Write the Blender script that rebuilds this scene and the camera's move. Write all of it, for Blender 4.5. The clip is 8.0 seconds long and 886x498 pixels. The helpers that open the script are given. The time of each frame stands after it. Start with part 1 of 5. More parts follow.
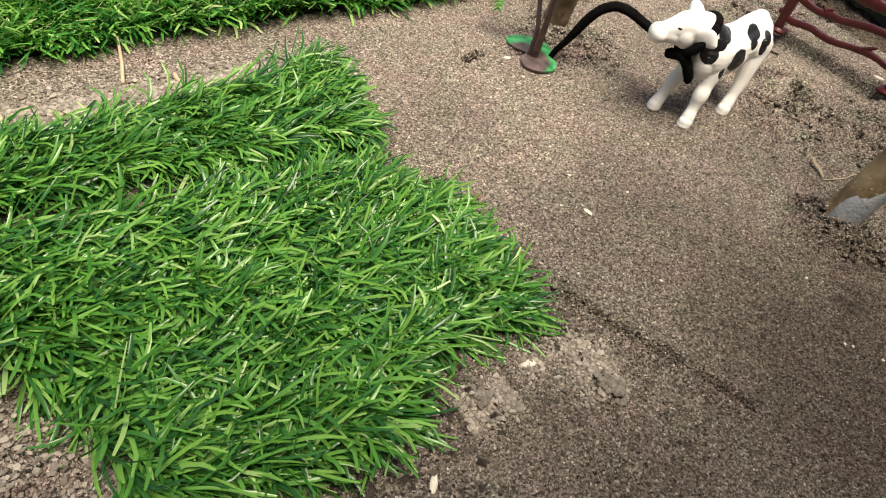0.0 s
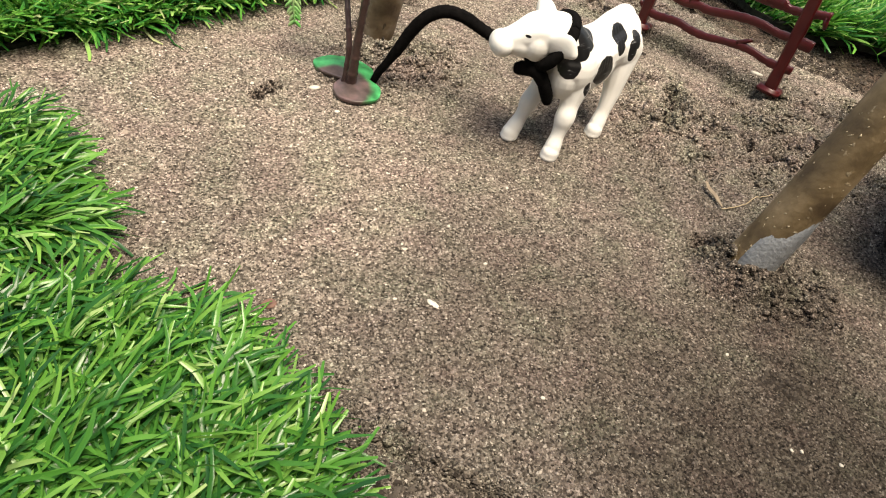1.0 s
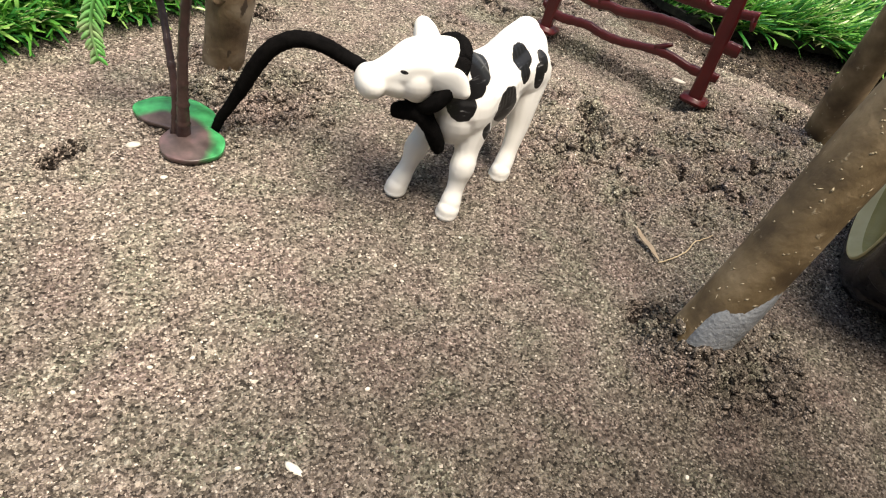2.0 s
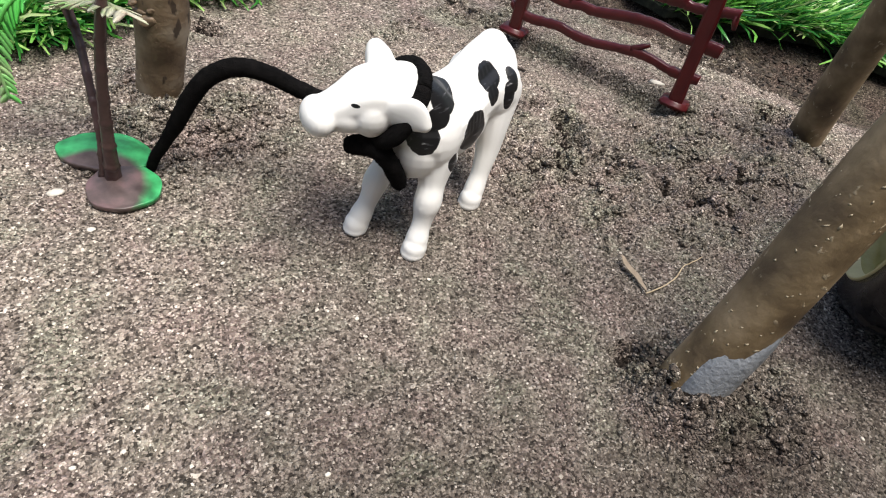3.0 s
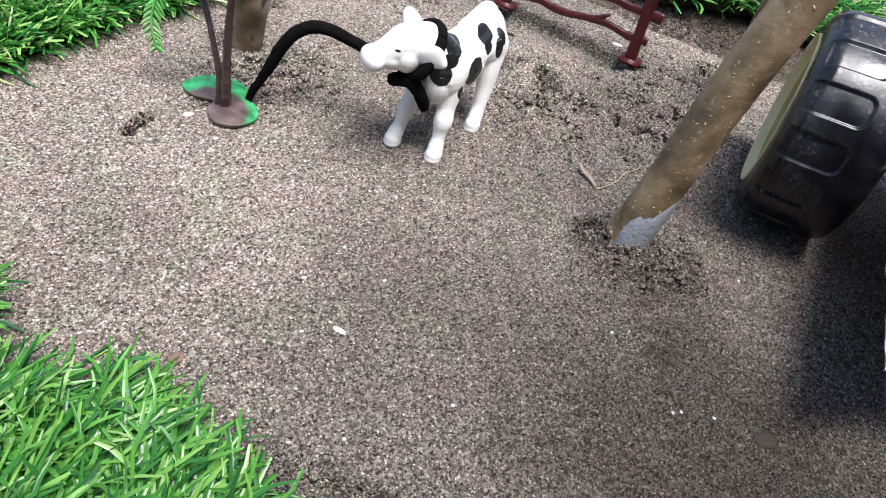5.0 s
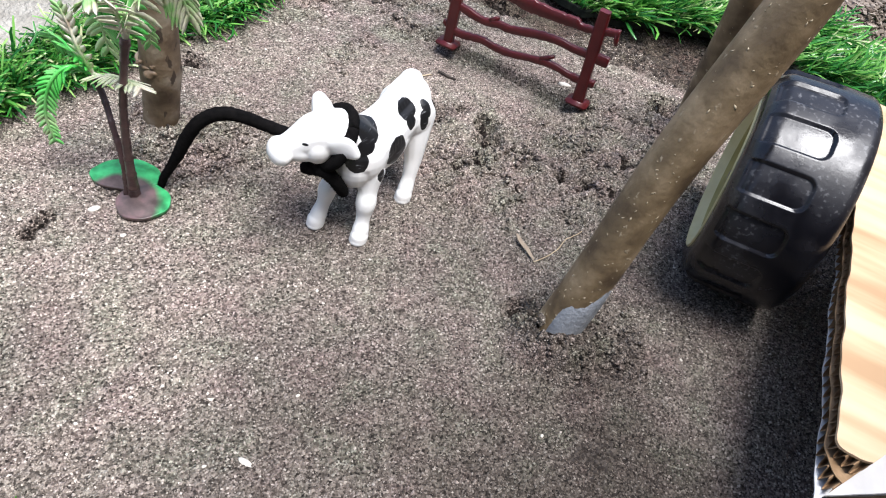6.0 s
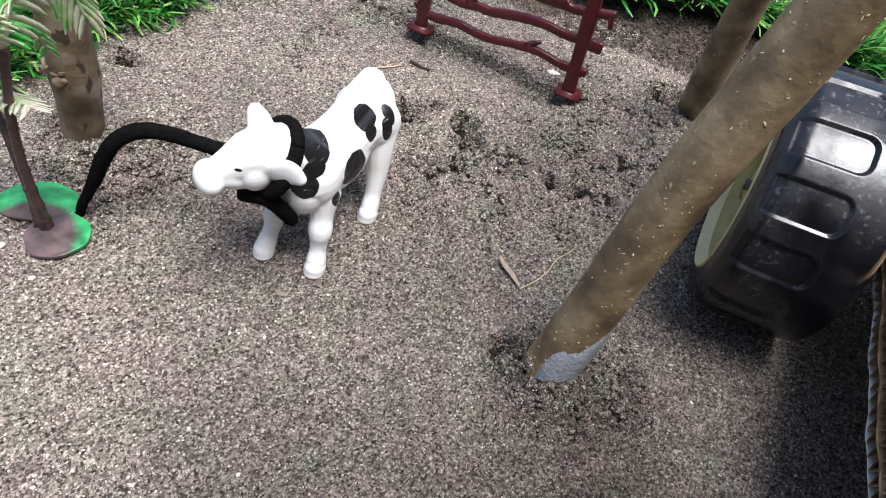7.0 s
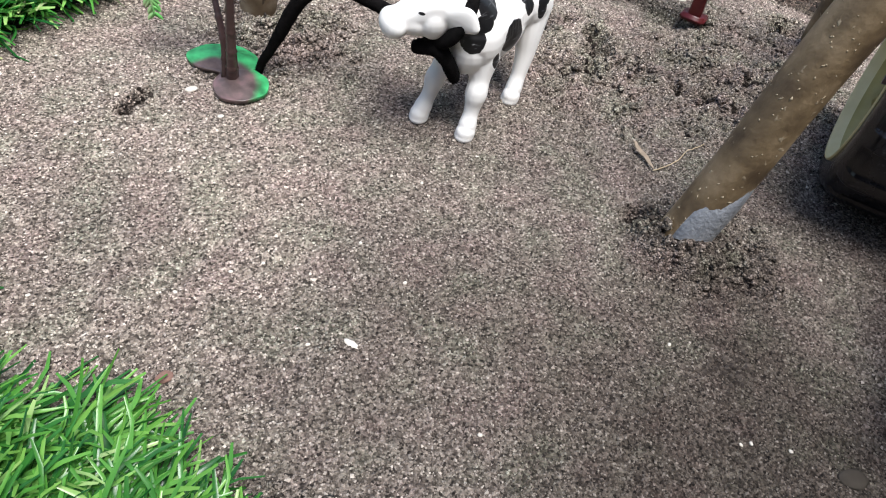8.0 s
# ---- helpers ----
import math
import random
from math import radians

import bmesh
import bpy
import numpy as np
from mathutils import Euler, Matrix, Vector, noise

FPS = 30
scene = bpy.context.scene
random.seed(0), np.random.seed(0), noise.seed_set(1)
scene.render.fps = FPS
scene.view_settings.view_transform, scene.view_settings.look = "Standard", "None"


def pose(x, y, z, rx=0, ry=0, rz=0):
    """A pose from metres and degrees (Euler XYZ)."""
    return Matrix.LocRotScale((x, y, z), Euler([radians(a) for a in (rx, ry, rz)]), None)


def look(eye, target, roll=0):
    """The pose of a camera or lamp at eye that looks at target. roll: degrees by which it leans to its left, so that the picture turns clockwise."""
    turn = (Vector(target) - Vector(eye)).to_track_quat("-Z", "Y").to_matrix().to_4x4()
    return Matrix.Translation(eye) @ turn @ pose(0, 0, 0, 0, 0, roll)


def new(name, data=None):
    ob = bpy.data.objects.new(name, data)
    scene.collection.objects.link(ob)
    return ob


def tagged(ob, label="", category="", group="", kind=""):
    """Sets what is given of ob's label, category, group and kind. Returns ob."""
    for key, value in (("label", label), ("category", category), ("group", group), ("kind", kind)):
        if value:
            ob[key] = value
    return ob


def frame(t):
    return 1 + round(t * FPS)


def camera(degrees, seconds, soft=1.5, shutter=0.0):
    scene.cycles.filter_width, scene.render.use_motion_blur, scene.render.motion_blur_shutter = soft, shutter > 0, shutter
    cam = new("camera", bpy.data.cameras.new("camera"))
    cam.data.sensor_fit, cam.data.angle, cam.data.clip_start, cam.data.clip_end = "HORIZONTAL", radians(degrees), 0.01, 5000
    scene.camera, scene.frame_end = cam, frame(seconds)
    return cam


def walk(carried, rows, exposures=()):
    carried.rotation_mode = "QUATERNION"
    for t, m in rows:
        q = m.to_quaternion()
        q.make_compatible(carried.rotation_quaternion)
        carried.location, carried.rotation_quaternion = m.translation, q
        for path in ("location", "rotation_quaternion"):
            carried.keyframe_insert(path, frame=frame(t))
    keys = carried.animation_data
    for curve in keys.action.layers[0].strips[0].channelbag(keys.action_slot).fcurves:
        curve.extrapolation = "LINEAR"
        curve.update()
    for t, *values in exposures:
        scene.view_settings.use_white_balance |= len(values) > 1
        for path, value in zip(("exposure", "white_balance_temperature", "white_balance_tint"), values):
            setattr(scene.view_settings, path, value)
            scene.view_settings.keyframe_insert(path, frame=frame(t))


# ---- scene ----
cam = camera(67.83, 8.0, soft=1.1)
PATH = [
    (0, (0.00528, -0.01051, 0.22618), (0.19982, 1.35141, -1.22548), 13.407),
    (0.5, (0.02324, 0.04445, 0.20049), (0.38886, 1.42026, -1.20431), 14.115),
    (1, (0.05244, 0.09016, 0.18419), (0.56242, 1.44193, -1.1988), 15.422),
    (1.5, (0.0665, 0.12518, 0.18165), (0.6953, 1.45791, -1.17054), 15.733),
    (2, (0.0889, 0.16048, 0.16842), (0.8142, 1.42612, -1.19983), 17.168),
    (2.2, (0.09475, 0.17529, 0.16985), (0.81395, 1.41404, -1.22595), 16.670),
    (3.3, (0.10396, 0.18852, 0.16477), (0.90023, 1.39586, -1.21665), 17.022),
    (3.5, (0.10125, 0.18288, 0.16378), (0.90515, 1.38114, -1.22111), 17.452),
    (4, (0.07982, 0.15776, 0.174), (0.8966, 1.34981, -1.20871), 17.799),
    (4.2, (0.07068, 0.14168, 0.17592), (0.88886, 1.32927, -1.20979), 18.150),
    (5.3, (0.05278, 0.09784, 0.2236), (0.81251, 1.25953, -1.21629), 16.592),
    (5.5, (0.06303, 0.10495, 0.22887), (0.82292, 1.25493, -1.2203), 16.408),
    (6, (0.09814, 0.13737, 0.24126), (0.86854, 1.24732, -1.23336), 15.771),
    (6.5, (0.12462, 0.16326, 0.24203), (0.90049, 1.22593, -1.26422), 15.449),
    (7, (0.12992, 0.17689, 0.22559), (0.89523, 1.21295, -1.30441), 15.626),
    (7.5, (0.11156, 0.166, 0.2066), (0.8595, 1.22347, -1.31733), 16.048),
    (8, (0.0754, 0.13147, 0.19477), (0.70415, 1.25473, -1.3359), 14.216),
]
LIGHT = [(0.0, 0.50, 7700, 8), (1.0, 0.60, 7850, 8), (2.0, 0.58, 7400, 9), (3.3, 0.40, 6350, 9), (5.3, 0.80, 6050, 11), (6.5, 0.60, 6000, 11), (8.0, 0.55, 6150, 10)]
walk(cam, [(t, look(eye, target, roll)) for t, eye, target, roll in PATH], LIGHT)

# ---------------------------------------------------------------- world, sun, exposure
world = bpy.data.worlds.new("overcast_sky")
scene.world = world
world.use_nodes = True
wn, wl = world.node_tree.nodes, world.node_tree.links
sky = wn.new("ShaderNodeTexSky")
sky.sky_type, sky.sun_disc = "NISHITA", False
sky.sun_elevation, sky.sun_rotation = radians(78), radians(153)
sky.air_density, sky.dust_density = 1.0, 3.0
wl.new(sky.outputs[0], wn["Background"].inputs[0])
wn["Background"].inputs[1].default_value = 0.13

sun = new("sun", bpy.data.lights.new("sun", "SUN"))
sun.data.energy, sun.data.angle, sun.data.color = 3.9, radians(30), (1.0, 0.96, 0.91)
sun.matrix_world = look((0.35, 0.01, 1.6), (0.2, 0.3, 0.0))

# ---------------------------------------------------------------- materials


def material(name):
    m = bpy.data.materials.new(name)
    m.use_nodes = True
    return m, m.node_tree.nodes, m.node_tree.links, m.node_tree.nodes["Principled BSDF"]


def ramp(nodes, stops):
    r = nodes.new("ShaderNodeValToRGB")
    e = r.color_ramp.elements
    e[0].position, e[0].color = stops[0][0], (*stops[0][1], 1.0)
    e[1].position, e[1].color = stops[-1][0], (*stops[-1][1], 1.0)
    for q, c in stops[1:-1]:
        e.new(q).color = (*c, 1.0)
    return r


def tex(nodes, links, kind, scale, detail=3.0, coords="Object"):
    c = nodes.new("ShaderNodeTexCoord")
    n = nodes.new(kind)
    n.inputs["Scale"].default_value = scale
    if "Detail" in n.inputs:
        n.inputs["Detail"].default_value = 0.0 if "Voronoi" in kind else detail
    links.new(c.outputs[coords], n.inputs["Vector"])
    return n


def mix(nodes, links, a, b, fac, blend="MIX"):
    m = nodes.new("ShaderNodeMix")
    m.data_type, m.blend_type = "RGBA", blend
    for socket, v in ((m.inputs[6], a), (m.inputs[7], b), (m.inputs[0], fac)):
        if isinstance(v, (int, float)):
            socket.default_value = v
        elif isinstance(v, tuple):
            socket.default_value = (*v, 1.0)
        else:
            links.new(v, socket)
    return m.outputs[2]


def bump(nodes, links, bsdf, height, strength, distance):
    b = nodes.new("ShaderNodeBump")
    b.inputs["Strength"].default_value, b.inputs["Distance"].default_value = strength, distance
    links.new(height, b.inputs["Height"])
    links.new(b.outputs[0], bsdf.inputs["Normal"])


def simple(name, dark, light, rough, scale=120.0, bumps=0.3, depth=0.0004, metal=0.0, spec=0.5):
    """Two-tone noisy material with fine relief."""
    m, n, l, p = material(name)
    a = tex(n, l, "ShaderNodeTexNoise", scale, 6.0)
    r = ramp(n, [(0.3, dark), (0.7, light)])
    l.new(a.outputs[0], r.inputs[0])
    l.new(r.outputs[0], p.inputs["Base Color"])
    b = tex(n, l, "ShaderNodeTexNoise", scale * 6, 4.0)
    bump(n, l, p, b.outputs[0], bumps, depth)
    p.inputs["Roughness"].default_value, p.inputs["Metallic"].default_value = rough, metal
    p.inputs["Specular IOR Level"].default_value = spec
    return m


# grainy river sand: brown-grey grains with pale and dark ones; drier towards the trunk, darker by the cart from damp
# and painted-in shade
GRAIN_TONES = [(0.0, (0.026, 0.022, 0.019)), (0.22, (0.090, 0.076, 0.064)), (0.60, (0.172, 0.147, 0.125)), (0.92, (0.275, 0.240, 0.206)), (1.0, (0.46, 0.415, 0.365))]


def damp_shade_map(n, l):
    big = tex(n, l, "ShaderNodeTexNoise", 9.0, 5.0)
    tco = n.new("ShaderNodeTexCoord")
    # centre of the darkening: shade near the camera painted in with the damp
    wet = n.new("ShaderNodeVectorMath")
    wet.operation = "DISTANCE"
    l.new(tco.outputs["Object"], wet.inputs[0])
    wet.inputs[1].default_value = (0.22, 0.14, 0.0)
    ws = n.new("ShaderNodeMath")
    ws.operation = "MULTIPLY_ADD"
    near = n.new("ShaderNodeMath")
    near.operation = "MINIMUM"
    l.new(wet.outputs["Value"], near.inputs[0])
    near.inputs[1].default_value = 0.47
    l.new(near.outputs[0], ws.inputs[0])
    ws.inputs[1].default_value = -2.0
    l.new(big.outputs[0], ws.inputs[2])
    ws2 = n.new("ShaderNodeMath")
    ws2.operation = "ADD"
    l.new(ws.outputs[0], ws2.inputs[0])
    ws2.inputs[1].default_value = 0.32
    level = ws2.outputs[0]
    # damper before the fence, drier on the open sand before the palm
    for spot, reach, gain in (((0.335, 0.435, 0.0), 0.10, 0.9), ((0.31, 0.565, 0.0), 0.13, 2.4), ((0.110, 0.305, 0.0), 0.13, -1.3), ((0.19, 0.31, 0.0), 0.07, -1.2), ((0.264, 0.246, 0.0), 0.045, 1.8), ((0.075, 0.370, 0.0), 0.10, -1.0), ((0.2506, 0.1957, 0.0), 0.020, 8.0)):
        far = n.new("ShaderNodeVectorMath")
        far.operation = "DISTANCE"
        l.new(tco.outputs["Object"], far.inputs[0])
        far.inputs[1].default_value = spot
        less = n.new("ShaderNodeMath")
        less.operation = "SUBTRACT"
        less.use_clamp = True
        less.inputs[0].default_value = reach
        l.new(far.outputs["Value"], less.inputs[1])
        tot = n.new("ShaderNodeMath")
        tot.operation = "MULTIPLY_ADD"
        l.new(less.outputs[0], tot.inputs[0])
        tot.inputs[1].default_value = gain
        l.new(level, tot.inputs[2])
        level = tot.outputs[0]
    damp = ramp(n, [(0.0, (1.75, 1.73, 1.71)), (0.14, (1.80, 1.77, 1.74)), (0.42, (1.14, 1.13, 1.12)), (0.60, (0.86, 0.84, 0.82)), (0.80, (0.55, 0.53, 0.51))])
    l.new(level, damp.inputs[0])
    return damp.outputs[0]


SAND, n, l, p = material("sand")
vor = tex(n, l, "ShaderNodeTexVoronoi", 1150.0)
sep = n.new("ShaderNodeSeparateColor")
l.new(vor.outputs["Color"], sep.inputs[0])
grain = ramp(n, GRAIN_TONES)
l.new(sep.outputs[0], grain.inputs[0])
mid = tex(n, l, "ShaderNodeTexNoise", 130.0, 5.0)
blot = ramp(n, [(0.3, (0.80, 0.80, 0.80)), (0.65, (1.10, 1.10, 1.10))])
l.new(mid.outputs[0], blot.inputs[0])
c1 = mix(n, l, grain.outputs[0], damp_shade_map(n, l), 1.0, "MULTIPLY")
c2 = mix(n, l, c1, blot.outputs[0], 1.0, "MULTIPLY")
# grains sit in small clusters; the shade between them is put into the colour
knit = tex(n, l, "ShaderNodeTexNoise", 820.0, 2.0)
gap_shade = ramp(n, [(0.36, (0.60, 0.59, 0.58)), (0.49, (1.02, 1.02, 1.02)), (0.66, (1.20, 1.19, 1.18))])
l.new(knit.outputs[0], gap_shade.inputs[0])
c2 = mix(n, l, c2, gap_shade.outputs[0], 1.0, "MULTIPLY")
# faint drift of colour, olive to pinkish
drift = tex(n, l, "ShaderNodeTexNoise", 46.0, 3.0)
cast = ramp(n, [(0.34, (0.93, 1.02, 0.95)), (0.50, (1.0, 1.0, 1.0)), (0.66, (1.05, 0.97, 1.01))])
l.new(drift.outputs[0], cast.inputs[0])
c2 = mix(n, l, c2, cast.outputs[0], 1.0, "MULTIPLY")
# dark soil and its shade, painted together, in the channel between the fence and the turf behind it
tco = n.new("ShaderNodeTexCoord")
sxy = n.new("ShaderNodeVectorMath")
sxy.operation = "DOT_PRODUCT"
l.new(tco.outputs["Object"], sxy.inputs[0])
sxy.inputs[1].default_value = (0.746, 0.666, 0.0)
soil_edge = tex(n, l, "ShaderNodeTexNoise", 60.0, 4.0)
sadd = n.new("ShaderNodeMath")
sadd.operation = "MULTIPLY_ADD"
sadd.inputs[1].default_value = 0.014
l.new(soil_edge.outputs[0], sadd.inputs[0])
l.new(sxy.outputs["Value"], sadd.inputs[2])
soil_shade = ramp(n, [(0.617, (1, 1, 1)), (0.638, (0.36, 0.33, 0.31))])
l.new(sadd.outputs[0], soil_shade.inputs[0])
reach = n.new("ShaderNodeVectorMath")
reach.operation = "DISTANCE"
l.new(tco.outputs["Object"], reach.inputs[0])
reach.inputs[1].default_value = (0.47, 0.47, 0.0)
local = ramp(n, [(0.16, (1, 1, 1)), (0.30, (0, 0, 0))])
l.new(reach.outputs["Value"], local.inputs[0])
l.new(mix(n, l, c2, soil_shade.outputs[0], local.outputs[0], "MULTIPLY"), p.inputs["Base Color"])
p.inputs["Roughness"].default_value = 0.85
fine = n.new("ShaderNodeMath")
fine.operation = "MULTIPLY_ADD"
fine.inputs[1].default_value = -1.0
l.new(vor.outputs["Distance"], fine.inputs[0])
hill = n.new("ShaderNodeMath")
hill.operation = "MULTIPLY_ADD"
hill.inputs[1].default_value = 1.6
l.new(knit.outputs[0], hill.inputs[0])
l.new(mid.outputs[0], hill.inputs[2])
l.new(hill.outputs[0], fine.inputs[2])
p.inputs["Specular IOR Level"].default_value = 0.15
bump(n, l, p, fine.outputs[0], 1.0, 0.0012)

GRAIN, n, l, p = material("sand_grain")
g = n.new("ShaderNodeNewGeometry")
r = ramp(n, [(q, tuple(1.15 * c for c in t)) for q, t in GRAIN_TONES])
l.new(g.outputs["Random Per Island"], r.inputs[0])
l.new(mix(n, l, r.outputs[0], damp_shade_map(n, l), 1.0, "MULTIPLY"), p.inputs["Base Color"])
p.inputs["Roughness"].default_value = 0.7
p.inputs["Specular IOR Level"].default_value = 0.2


def island_material(name, stops, rough, spec=0.5):
    m, n, l, p = material(name)
    g = n.new("ShaderNodeNewGeometry")
    r = ramp(n, stops)
    l.new(g.outputs["Random Per Island"], r.inputs[0])
    l.new(r.outputs[0], p.inputs["Base Color"])
    p.inputs["Roughness"].default_value = rough
    p.inputs["Specular IOR Level"].default_value = spec
    return m


CLOD = island_material("dry_clod", [(0.0, (0.15, 0.128, 0.106)), (0.5, (0.27, 0.236, 0.200)), (1.0, (0.42, 0.375, 0.322))], 0.95, 0.2)
DARKCLOD = island_material("damp_clod", [(0.0, (0.030, 0.024, 0.020)), (0.5, (0.060, 0.049, 0.041)), (1.0, (0.11, 0.092, 0.077))], 0.95, 0.2)


# near-black tone standing for the shade inside the pits
BLACKCLOD = island_material("pit_shade_clod", [(0.0, (0.010, 0.008, 0.007)), (0.6, (0.022, 0.017, 0.014)), (1.0, (0.038, 0.030, 0.025))], 0.9, 0.1)


EARTH = island_material("bank_earth", [(0.0, (0.12, 0.092, 0.073)), (0.5, (0.22, 0.178, 0.145)), (1.0, (0.34, 0.29, 0.245))], 0.95, 0.2)


def grass_material(name, stops):
    m, n, l, p = material(name)
    g = n.new("ShaderNodeNewGeometry")
    r = ramp(n, stops)
    l.new(g.outputs["Random Per Island"], r.inputs[0])
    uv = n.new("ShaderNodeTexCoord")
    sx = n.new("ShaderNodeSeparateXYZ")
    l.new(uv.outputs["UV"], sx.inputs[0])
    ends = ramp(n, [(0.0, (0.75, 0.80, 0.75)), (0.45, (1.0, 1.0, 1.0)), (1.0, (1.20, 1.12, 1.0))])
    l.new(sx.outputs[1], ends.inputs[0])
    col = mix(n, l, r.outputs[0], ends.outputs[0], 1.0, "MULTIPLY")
    l.new(col, p.inputs["Base Color"])
    p.inputs["Roughness"].default_value = 0.26
    t = n.new("ShaderNodeBsdfTranslucent")
    l.new(col, t.inputs[0])
    s = n.new("ShaderNodeMixShader")
    s.inputs[0].default_value = 0.28
    l.new(p.outputs[0], s.inputs[1])
    l.new(t.outputs[0], s.inputs[2])
    l.new(s.outputs[0], n["Material Output"].inputs[0])
    return m


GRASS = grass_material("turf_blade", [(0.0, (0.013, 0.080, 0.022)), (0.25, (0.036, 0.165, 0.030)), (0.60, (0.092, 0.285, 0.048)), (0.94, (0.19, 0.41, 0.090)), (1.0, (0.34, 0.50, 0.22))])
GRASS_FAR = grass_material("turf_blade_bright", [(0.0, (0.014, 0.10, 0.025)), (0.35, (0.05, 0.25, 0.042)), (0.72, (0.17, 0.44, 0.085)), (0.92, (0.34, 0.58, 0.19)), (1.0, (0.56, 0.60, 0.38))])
BACKING = simple("turf_backing", (0.012, 0.014, 0.012), (0.035, 0.04, 0.03), 0.9, 300, 0.6, 0.0006, spec=0.1)

# bark: smooth brown-olive young branch with pale flecks
BARK, n, l, p = material("branch_bark")
a = tex(n, l, "ShaderNodeTexNoise", 60.0, 6.0)
r = ramp(n, [(0.34, (0.078, 0.052, 0.028)), (0.5, (0.175, 0.124, 0.066)), (0.66, (0.310, 0.232, 0.140))])
l.new(a.outputs[0], r.inputs[0])
v = tex(n, l, "ShaderNodeTexVoronoi", 260.0)
v.inputs["Randomness"].default_value = 1.0
warp = tex(n, l, "ShaderNodeTexNoise", 330.0, 3.0)
wsub = n.new("ShaderNodeVectorMath")
wsub.operation = "MULTIPLY_ADD"
l.new(warp.outputs["Color"], wsub.inputs[0])
wsub.inputs[1].default_value = (0.0045, 0.0045, 0.0045)
wmap = n.new("ShaderNodeMapping")
wmap.inputs["Scale"].default_value = (1.0, 1.0, 0.55)
wmap.inputs["Rotation"].default_value = (0.5, 0.25, 0.0)
l.new(n.new("ShaderNodeTexCoord").outputs["Object"], wmap.inputs[0])
l.new(wmap.outputs[0], wsub.inputs[2])
l.new(wsub.outputs[0], v.inputs["Vector"])
fl = ramp(n, [(0.10, (1, 1, 1)), (0.22, (0, 0, 0))])
l.new(v.outputs["Distance"], fl.inputs[0])
pick = tex(n, l, "ShaderNodeTexNoise", 85.0, 1.0)
pr = ramp(n, [(0.50, (0, 0, 0)), (0.54, (1, 1, 1))])
l.new(pick.outputs[0], pr.inputs[0])
mask = mix(n, l, fl.outputs[0], pr.outputs[0], 1.0, "MULTIPLY")
l.new(mix(n, l, r.outputs[0], (0.33, 0.27, 0.18), mask), p.inputs["Base Color"])
p.inputs["Roughness"].default_value = 0.55
fb = tex(n, l, "ShaderNodeTexNoise", 420.0, 5.0)
hh = mix(n, l, fb.outputs[0], mask, 0.5, "ADD")
bump(n, l, p, hh, 0.45, 0.0006)

FLECK = simple("bark_fleck", (0.22, 0.175, 0.105), (0.42, 0.36, 0.25), 0.6, 900)
TRUNK_BARK, n, l, p = material("mottled_bark")
a = tex(n, l, "ShaderNodeTexNoise", 70.0, 6.0)
r = ramp(n, [(0.34, (0.075, 0.047, 0.027)), (0.50, (0.175, 0.122, 0.074)), (0.68, (0.32, 0.265, 0.195))])
l.new(a.outputs[0], r.inputs[0])
tm = n.new("ShaderNodeMapping")
tm.inputs["Scale"].default_value = (1.0, 1.0, 0.45)
l.new(n.new("ShaderNodeTexCoord").outputs["Object"], tm.inputs[0])
spot = n.new("ShaderNodeTexNoise")
spot.inputs["Scale"].default_value, spot.inputs["Detail"].default_value = 210.0, 3.0
l.new(tm.outputs[0], spot.inputs["Vector"])
sr = ramp(n, [(0.61, (0, 0, 0)), (0.66, (0.9, 0.9, 0.9))])
l.new(spot.outputs[0], sr.inputs[0])
l.new(mix(n, l, r.outputs[0], (0.040, 0.026, 0.018), sr.outputs[0]), p.inputs["Base Color"])
p.inputs["Roughness"].default_value = 0.6
fb = tex(n, l, "ShaderNodeTexNoise", 380.0, 5.0)
bump(n, l, p, fb.outputs[0], 0.5, 0.0008)
CUT = simple("cement_smear", (0.19, 0.205, 0.225), (0.31, 0.325, 0.345), 0.28, 110, 0.45, 0.0012)
RED = simple("oxblood_plastic", (0.066, 0.005, 0.007), (0.108, 0.011, 0.012), 0.34, 90, 0.15, 0.0003)
STEM = simple("brown_plastic", (0.045, 0.024, 0.022), (0.10, 0.055, 0.05), 0.36, 160, 0.4, 0.0004)
ROPE = simple("black_chenille", (0.004, 0.004, 0.004), (0.010, 0.009, 0.009), 0.95, 400, 0.9, 0.0008, spec=0.05)
RIM = simple("olive_cream_plastic", (0.27, 0.225, 0.065), (0.38, 0.32, 0.11), 0.45, 90, 0.3, 0.0005)
LIP = simple("cream_plastic", (0.52, 0.45, 0.22), (0.62, 0.55, 0.30), 0.4, 90, 0.2, 0.0003)
CHIP = simple("pale_chip", (0.55, 0.50, 0.42), (0.75, 0.71, 0.63), 0.7, 300)
LEAF = simple("dry_leaf", (0.22, 0.17, 0.12), (0.33, 0.265, 0.195), 0.75, 200)
CARD = simple("corrugated_card", (0.24, 0.145, 0.07), (0.40, 0.26, 0.14), 0.9, 200, 0.5, 0.0004)
CARD_WHITE = simple("white_card_liner", (0.62, 0.61, 0.60), (0.74, 0.73, 0.72), 0.7, 60, 0.2, 0.0003)

